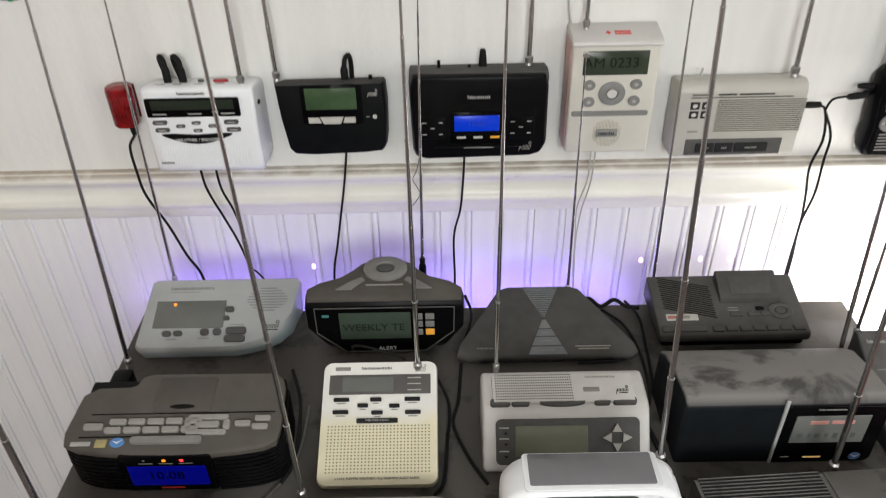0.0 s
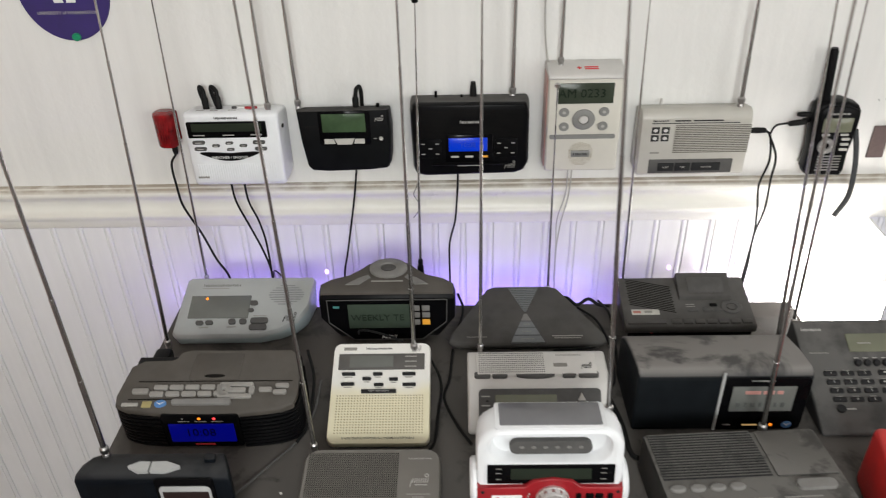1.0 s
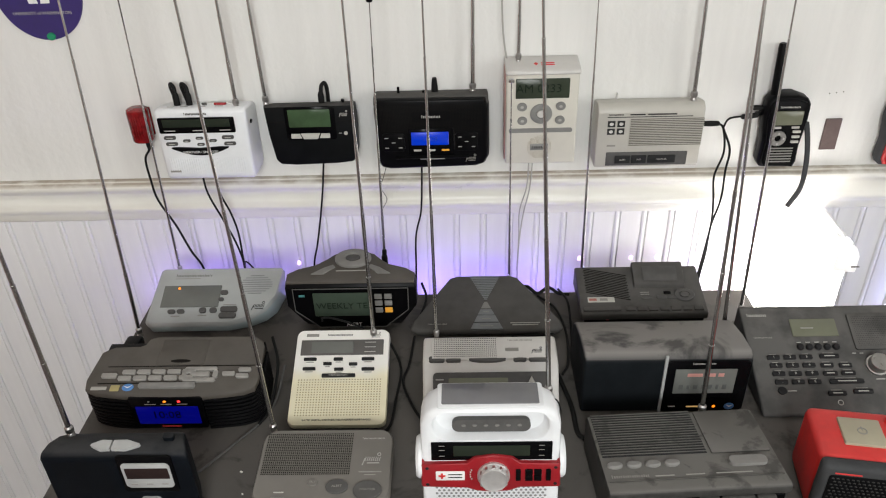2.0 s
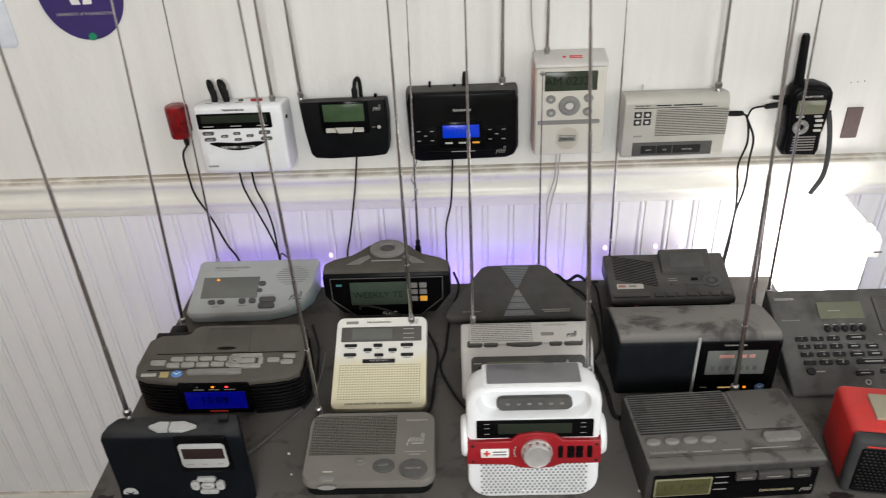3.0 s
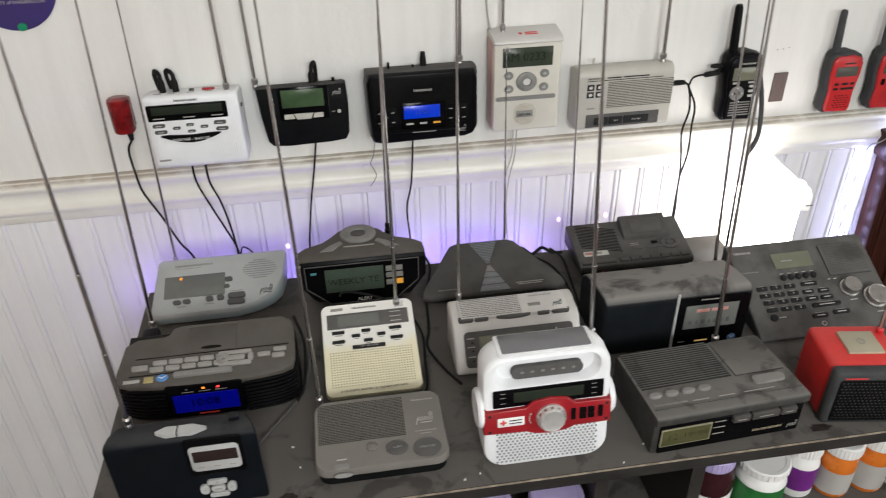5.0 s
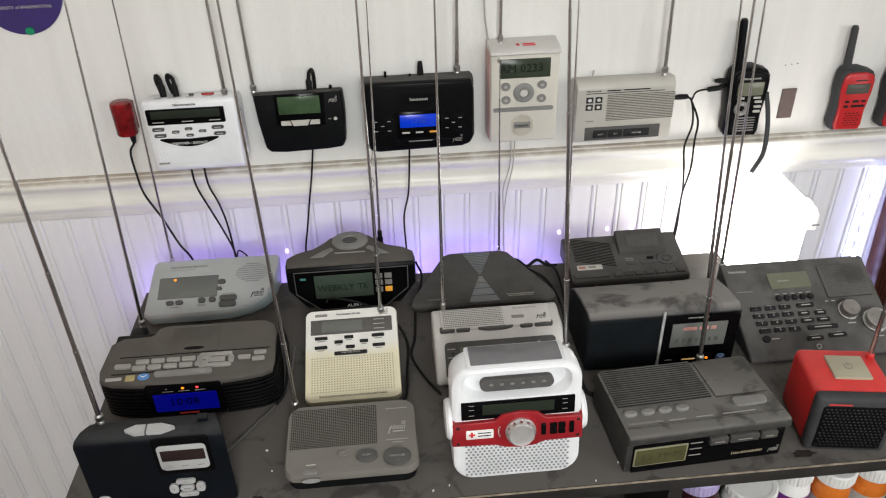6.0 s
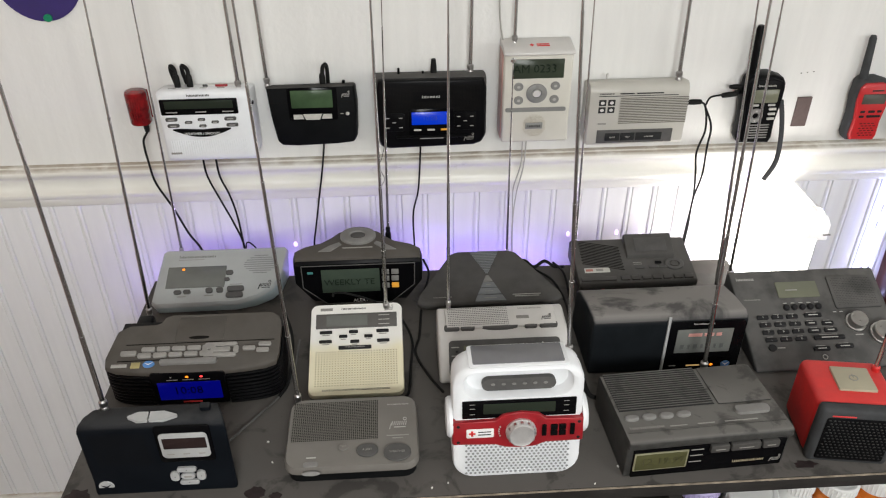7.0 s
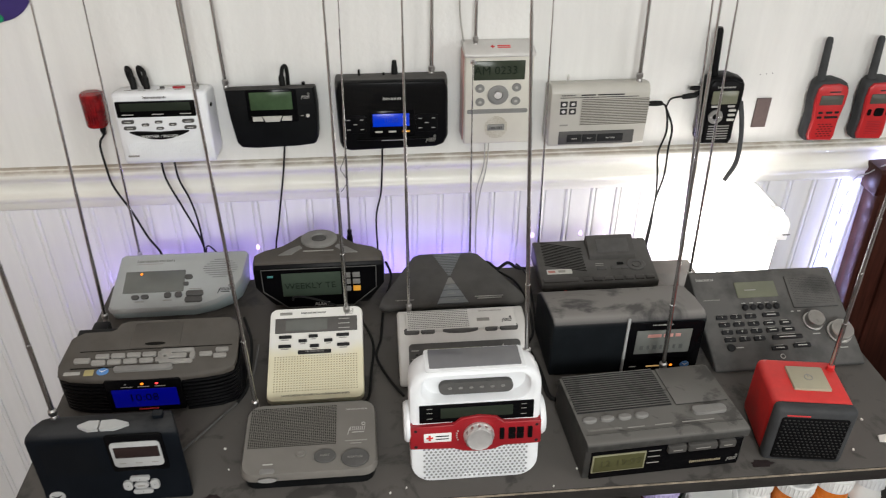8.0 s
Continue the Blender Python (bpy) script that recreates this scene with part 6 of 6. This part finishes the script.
for u in (0.02, 0.05, 0.07):
    knob(sou, fq, "bar", u, 0.048, 0.010, 0.008, PLATEY if u < 0.06 else INKB, 0.005)


# ---- cables ----
def cable(pts, r=0.0016, m=WIRE, label="thin black power cable running down the wall", n=7):
    return tagged(part("cable", tube(pts, r, 8, n), m), label, "cable", "cables")


def adapter(x, y, z, ry):
    return tagged(part("cable_plug", lathe([(0.0022, -0.014), (0.0042, -0.012), (0.0048, 0.0), (0.0042, 0.012), (0.0022, 0.014)], 12), WIRE, None, pose(x, y, z, 0, ry, 0)), "small black cable plug on a power lead", "plug")


cable([(-0.350, -0.022, 1.002), (-0.355, -0.035, 0.990), (-0.352, -0.042, 0.953), (-0.347, -0.045, 0.917), (-0.327, -0.045, 0.866), (-0.305, -0.060, 0.822), (-0.282, -0.080, 0.798), (-0.265, -0.11, 0.75)], 0.0019)
cable([(-0.255, -0.060, 0.980), (-0.257, -0.048, 0.930), (-0.242, -0.045, 0.877), (-0.225, -0.055, 0.839), (-0.205, -0.090, 0.815), (-0.200, -0.11, 0.77)], 0.0018)
cable([(-0.234, -0.060, 0.980), (-0.236, -0.048, 0.929), (-0.226, -0.045, 0.890), (-0.218, -0.050, 0.853), (-0.208, -0.080, 0.822), (-0.200, -0.11, 0.77)], 0.0018)
cable([(-0.202, -0.10, 0.80), (-0.192, -0.12, 0.836), (-0.178, -0.138, 0.842), (-0.165, -0.146, 0.828)], 0.0013)
cable([(-0.052, -0.050, 0.985), (-0.060, -0.045, 0.934), (-0.071, -0.040, 0.876), (-0.079, -0.060, 0.830), (-0.082, -0.090, 0.810), (-0.084, -0.11, 0.75)], 0.0016)
cable([(0.111, -0.050, 0.978), (0.109, -0.046, 0.934), (0.105, -0.040, 0.881), (0.095, -0.050, 0.840), (0.095, -0.090, 0.797), (0.094, -0.11, 0.75)], 0.0016)
cable([(0.297, -0.030, 0.98), (0.292, -0.042, 0.926), (0.283, -0.040, 0.875), (0.276, -0.055, 0.832), (0.271, -0.090, 0.794), (0.27, -0.11, 0.75)], 0.0012, WIREW, "thin pale cable running down the wall")
cable([(0.290, -0.030, 0.98), (0.287, -0.042, 0.930), (0.276, -0.041, 0.880), (0.275, -0.055, 0.835), (0.270, -0.090, 0.79)], 0.0011, WIREW, "thin pale cable running down the wall")
cable([(0.566, -0.030, 1.034), (0.591, -0.030, 1.031), (0.605, -0.030, 1.024), (0.611, -0.036, 0.983), (0.599, -0.045, 0.944), (0.605, -0.045, 0.899), (0.607, -0.050, 0.855), (0.596, -0.070, 0.807), (0.581, -0.100, 0.768), (0.575, -0.12, 0.72)], 0.0019)
cable([(0.605, -0.030, 1.024), (0.611, -0.030, 1.039), (0.627, -0.030, 1.043), (0.648, -0.028, 1.043), (0.664, -0.022, 1.050)], 0.0017)
cable([(0.605, -0.030, 1.024), (0.620, -0.036, 0.988), (0.616, -0.045, 0.953), (0.617, -0.046, 0.899), (0.607, -0.050, 0.849), (0.599, -0.070, 0.806), (0.584, -0.100, 0.768), (0.578, -0.12, 0.72)], 0.0019)
cable([(0.254, -0.020, 1.135), (0.250, -0.010, 1.150), (0.245, -0.006, 1.19), (0.243, -0.006, 1.26), (0.246, -0.006, 1.34), (0.247, -0.006, 1.46)], 0.0014, WIREW, "thin pale cable running up the wall")
cable([(0.048, -0.012, 0.957), (0.043, -0.037, 0.946), (0.037, -0.036, 0.930), (0.042, -0.030, 0.915), (0.046, -0.026, 0.900), (0.040, -0.024, 0.886), (0.034, -0.020, 0.876)], 0.0006, MIDK, "hair-thin loose wire over the chair rail")
adapter(0.584, -0.030, 1.032, 90)
adapter(0.645, -0.028, 1.043, 84)
TL = "black power cable lying on the bookcase"
cable([(-0.082, -0.36, T + 0.03), (-0.088, -0.40, T + 0.008), (-0.100, -0.44, T + 0.003), (-0.130, -0.485, T + 0.003), (-0.165, -0.535, T + 0.004)], 0.0017, MIDK, "grey power cable lying on the bookcase")
cable([(-0.105, -0.32, T + 0.05), (-0.092, -0.36, T + 0.03), (-0.094, -0.42, T + 0.006), (-0.104, -0.45, T + 0.004)], 0.0022, WIRE, TL)
cable([(0.062, -0.30, T + 0.03), (0.083, -0.34, T + 0.006), (0.080, -0.40, T + 0.003), (0.076, -0.45, T + 0.003), (0.066, -0.468, T + 0.003)], 0.002, WIRE, TL)
cable([(0.100, -0.27, T + 0.006), (0.095, -0.33, T + 0.003), (0.088, -0.37, T + 0.003), (0.105, -0.42, T + 0.003), (0.124, -0.455, T + 0.003)], 0.002, WIRE, TL)
cable([(0.310, -0.36, T + 0.01), (0.323, -0.42, T + 0.004), (0.325, -0.47, T + 0.004), (0.332, -0.485, T + 0.008)], 0.0034, WIRE, TL)
cable([(0.30, -0.165, T + 0.004), (0.325, -0.20, T + 0.004), (0.335, -0.26, T + 0.004), (0.330, -0.33, T + 0.004), (0.318, -0.36, T + 0.006)], 0.002, WIRE, TL)
cable([(0.335, -0.15, T + 0.006), (0.345, -0.19, T + 0.012), (0.345, -0.24, T + 0.005), (0.338, -0.32, T + 0.004)], 0.002, WIRE, TL)
cable([(0.268, -0.150, T + 0.010), (0.283, -0.155, T + 0.016), (0.300, -0.158, T + 0.004), (0.318, -0.156, T + 0.014), (0.335, -0.160, T + 0.005), (0.350, -0.17, T + 0.010)], 0.0028, WIRE, "coiled black power cable on the bookcase")
cable([(0.108, -0.160, T + 0.03), (0.116, -0.19, T + 0.02), (0.104, -0.235, T + 0.008), (0.10, -0.25, T + 0.004)], 0.002, WIRE, TL)
cable([(-0.035, -0.29, T + 0.055), (-0.032, -0.30, T + 0.068), (-0.018, -0.305, T + 0.072), (0.010, -0.312, T + 0.068), (0.032, -0.318, T + 0.062)], 0.0015, WIRE, "thin black cable behind the cream radio")
cable([(0.250, -0.272, T + 0.006), (0.275, -0.276, T + 0.010), (0.30, -0.272, T + 0.008), (0.325, -0.26, T + 0.005)], 0.0016, WIRE, TL)

# ---- light strings and the bright panel behind the scanner ----
string = thing("light_string", 0.1, -0.022, 0.74, "violet fairy light string along the wall behind the bookcase", "string lights")
rng = random.Random(4)
wire_pts = []
for i in range(22):
    x = -0.362 + 0.047 * i
    z = 0.765 if i in (5, 16, 18, 19) else 0.695 + rng.uniform(-0.008, 0.008)
    if z < 0.75:
        wire_pts.append((x - 0.1, 0.006 if z > 0.75 else -0.045, z - 0.74 - 0.006))
    part("bulb", lathe([(0.001, -0.005), (0.0034, -0.003), (0.0036, 0.001), (0.0020, 0.0045), (0.0004, 0.005)], 10), PURPLE if z > 0.7 else PURPLE2, string, Matrix.Translation((x - 0.1, 0.004 if z > 0.75 else -0.045, z - 0.74)))
part("wire", tube(wire_pts, 0.0012, 6, 3), WIREW, string, ID, "clear wire")
string2 = thing("light_string", 1.0, -0.02, 0.75, "cool white fairy light string hanging beside the dark headboard", "string lights")
for i in range(12):
    part("bulb", lathe([(0.001, -0.005), (0.0034, -0.003), (0.0036, 0.001), (0.0020, 0.0045), (0.0004, 0.005)], 10), COOL, string2, Matrix.Translation((0.006 + 0.002 * (i % 2), 0.004, 0.092 - 0.036 * i)))
for x, y, z in ((0.060, -0.016, 0.158),):
    part("bulb", lathe([(0.001, -0.005), (0.0034, -0.003), (0.0036, 0.001), (0.0020, 0.0045), (0.0004, 0.005)], 10), COOL, string2, Matrix.Translation((x, y, z)))
part("wire", tube([(0.10, -0.024, 0.157), (0.05, -0.024, 0.155), (0.02, -0.012, 0.13), (0.008, 0.009, 0.09), (0.007, 0.009, -0.1), (0.007, 0.009, -0.35)], 0.0012, 6, 5), WIREW, string2, ID, "clear wire")
lamp = thing("floor_lamp", 0.728, -0.125, 0.0, "bright white panel floor lamp standing behind the scanner", "lamp")
part("diffuser", box(0.172, 0.020, 0.26, 0.006, 3, (-0.001, 0, 0.605)), PANEL, lamp, ID, "glowing white diffuser")
# end cap; its own glow imitates overexposed lamplight
part("housing", rings([[(0.056, -0.018, 0.815), (0.096, -0.018, 0.810), (0.096, 0.016, 0.810), (0.056, 0.016, 0.815)], [(0.058, -0.018, 0.866), (0.096, -0.018, 0.842), (0.096, 0.016, 0.842), (0.058, 0.016, 0.866)], [(0.062, -0.015, 0.872), (0.090, -0.015, 0.856), (0.090, 0.013, 0.856), (0.062, 0.013, 0.872)]], 0.003, 2), CAPGLOW, lamp, ID, "white plastic end cap with an added glow")
# added plate, deep enough to shade the wainscot right of the lamp
part("light_blocker", box(0.006, 0.118, 0.262, 0.002, 2, (0.083, 0.050, 0.60)), WHITE, lamp, ID, "white plate added to keep lamplight off the wall to the right")
part("switch", box(0.014, 0.003, 0.002, 0.0006, 1, (0.092, -0.019, 0.822)), GREYK, lamp)
part("pole", lathe([(0.012, 0.01), (0.012, 0.605)], 14), WHITE, lamp)
part("foot", lathe([(0.10, 0.0), (0.10, 0.012), (0.02, 0.02)], 28), WHITE, lamp)

# ---- dark headboard, blanket and bottles ----
board_end = thing("wooden_headboard", 1.113, -0.032, 0.0, "dark mahogany headboard with moulded top standing against the wall", "headboard", ry=-2.5)
part("body", box(0.40, 0.046, 0.85, 0.004, 2, (0.16, 0.0, 0.0)), WOOD, board_end)
part("crown", profile([(0.024, 0.846), (0.026, 0.896), (0.022, 0.900), (-0.024, 0.900), (-0.029, 0.895), (-0.029, 0.872), (-0.026, 0.862), (-0.025, 0.846)], 0.412, 0.002, 2, 0.1585), WOOD, board_end, ID, "moulded crown board")
for u in (-0.030, -0.020):
    part("flute", box(0.004, 0.004, 0.80, 0.0012, 2, (u, -0.0235, 0.03)), WOOD, board_end)
part("panel", box(0.30, 0.010, 0.70, 0.004, 2, (0.17, -0.025, 0.10)), WOOD, board_end)


def blanket():
    bm = bmesh.new()
    n = 28
    rows = []
    for j in range(n):
        for i in range(n):
            u, v = i / (n - 1) - 0.5, j / (n - 1) - 0.5
            d = max(abs(u), abs(v))
            z = 0.66 + 0.03 * noise.noise(Vector((u * 4, v * 4, 1))) - max(0, d - 0.36) * 1.6
            rows.append(bm.verts.new((u * 0.42, v * 0.42, z)))
    for j in range(n - 1):
        for i in range(n - 1):
            a = j * n + i
            bm.faces.new((rows[a], rows[a + 1], rows[a + n + 1], rows[a + n]))
    bmesh.ops.solidify(bm, geom=bm.faces[:], thickness=0.008)
    return bm


tagged(part("blanket", blanket(), PLAID, None, Matrix.Translation((1.05, -0.52, 0.0)), sharp=80), "crumpled red and black plaid blanket on a stool", "blanket")
stool = thing("stool", 1.05, -0.52, 0.0, "plain dark wooden stool under the plaid blanket", "stool")
part("seat", box(0.30, 0.30, 0.03, 0.006, 2, (0, 0, 0.585)), WOOD, stool)
for sx in (-1, 1):
    for sy in (-1, 1):
        part("leg", box(0.03, 0.03, 0.585, 0.003, 1, (sx * 0.125, sy * 0.125, 0)), WOOD, stool)


def bottle(x, y, r, h, body, cap, label_m, caption, cap_h=0.022, cap_r=0.9, wrap=(0.10, 0.66)):
    """A vitamin bottle: body with shoulder, wrapped label, ridged cap."""
    o = thing("pill_bottle", x, y, 0.58, caption, "bottle", group="bottles in the bookcase")
    neck = h - cap_h
    part("body", lathe([(r * 0.92, 0.0), (r, 0.004), (r, neck * 0.72), (r * 0.93, neck * 0.84), (r * 0.72, neck * 0.95), (r * 0.72, neck)], 28), body, o)
    if label_m:
        part("wrapper", lathe([(r * 1.012, neck * wrap[0]), (r * 1.012, neck * wrap[1])], 28), label_m, o)
    c = part("cap", lathe([(r * cap_r, neck), (r * cap_r, h - 0.002), (r * cap_r - 0.002, h), (r * cap_r * 0.8, h), (r * cap_r * 0.78, h - 0.0008)], 36), cap, o)
    for i in range(30):
        a = i * math.tau / 30
        part("ridge", box(0.0016, 0.0016, cap_h * 0.8, 0.0004, 1), cap, c, Matrix.Translation((r * cap_r * math.cos(a), r * cap_r * math.sin(a), neck + 0.001)))
    return o


bottle(0.129, -0.592, 0.037, 0.130, GLASSB, LILAC, INKW, "brown bottle with wide lilac cap, in the bookcase", 0.02, 0.98)
bottle(0.226, -0.598, 0.037, 0.130, GLASSB, LILAC, INKW, "brown bottle with wide lilac cap, in the bookcase", 0.02, 0.98)
bottle(0.476, -0.548, 0.034, 0.112, GLASSB, LILAC, INKW, "brown glass vitamin bottle with lilac cap, in the bookcase", 0.020, 0.86, (0.08, 0.50))
bottle(0.553, -0.554, 0.037, 0.088, INKW, INKW, GREENL, "white tub with dark green label, in the bookcase", 0.014, 0.97, (0.06, 0.72))
bottle(0.563, -0.468, 0.036, 0.128, INKW, INKW, GREENL, "tall white tub with green label, in the bookcase", 0.016, 0.95, (0.30, 0.74))
bottle(0.622, -0.544, 0.026, 0.104, INKW, INKW, PURPL, "white bottle with purple label, in the bookcase", 0.022, 0.92, (0.20, 0.74))
bottle(0.676, -0.552, 0.027, 0.104, ORANGE, INKW, INKL, "orange pill bottle with paper label, in the bookcase", 0.020, 1.0, (0.10, 0.62))
bottle(0.786, -0.554, 0.027, 0.112, INKW, WHITE, GREENL, "white bottle with green label, in the bookcase")
child_cap = bottle(0.732, -0.552, 0.027, 0.112, ORANGE, INKW, INKL, "orange pill bottle with white lettered cap, in the bookcase", 0.024, 1.0)
for j, text in enumerate(("PUSH", "DOWN", "TURN")):
    word(child_cap, face((0, 0, 0.1123), 0), "title", 0.0, 0.011 - 0.011 * j, text, 0.009, mat("teal_ink", (0.05, 0.25, 0.25), 0.5), 0.0)

# dark worn spots on the bookcase top
STAIN = mat("dark_stain", (0.030, 0.022, 0.022), 0.5, var=0.4, scale=80)
spot_rng = random.Random(9)
for x, y, rx, ry in ((-0.330, -0.605, 0.018, 0.014), (-0.116, -0.612, 0.013, 0.011), (0.572, -0.612, 0.016, 0.007), (-0.090, -0.618, 0.008, 0.007)):
    edge = [(rx * k * math.cos(a), ry * k * math.sin(a)) for a, k in ((i * math.tau / 18, spot_rng.uniform(0.72, 1.1)) for i in range(18))]
    tagged(part("stain", poly_plate(edge, 0.0004), STAIN, None, Matrix.Translation((x, y, T + 0.0002))), "dark worn spot on the dusty bookcase top", "stain", "stains")

# crumbs on the bookcase
for i, (x, y, s) in enumerate(((0.752, -0.585, 0.010), (0.10, -0.618, 0.0016), (0.12, -0.612, 0.0013), (0.335, -0.60, 0.0016), (-0.11, -0.53, 0.0018), (0.30, -0.625, 0.0012), (0.70, -0.60, 0.002), (0.74, -0.55, 0.002), (-0.10, -0.565, 0.0012))):
    tagged(part("paper_flake", poly_plate([(-s, -s * 0.5), (s * 0.3, -s * 0.7), (s, 0.1 * s), (s * 0.4, s * 0.6), (-s * 0.7, s * 0.5)], 0.0008), FLAKE, None, pose(x, y, T + 0.001, 0, 0, 40 * i)), "tiny white paper flake on the bookcase top", "crumb", "crumbs")

# ---- wainscot boards ----
wains = structure("wall_wainscot", slab(X0, X1, -0.002, -0.0002, 0.1, 0.857), BEAD, "white beadboard wainscot below the chair rail")
P = 0.0481
board = bmesh.new()
prof = [(0.0, 0.0), (0.0014, -0.004), (0.0370, -0.004), (0.0384, -0.0018), (0.0396, -0.0018), (0.0408, -0.0048), (0.0440, -0.0056), (0.0472, -0.0048), (0.0484, -0.0018), (0.0496, -0.0018), (0.0496, 0.0)]
prof = [(x * P / 0.0496, y) for x, y in prof]
low = [board.verts.new((x, y, 0.1)) for x, y in prof]
high = [board.verts.new((x, y, 0.8568)) for x, y in prof]
for i in range(len(prof) - 1):
    board.faces.new((low[i], low[i + 1], high[i + 1], high[i]))
board.faces.new(low[::-1])
board.faces.new(high)
first = part("plank", board, BEAD, wains, Matrix.Translation((-0.5987 + P * -22, -0.002, 0)), sharp=20)
for i in range(-21, 53):
    ob = new("plank", first.data)
    ob.parent = wains
    ob.matrix_basis = Matrix.Translation((-0.5987 + P * i, -0.002, 0))
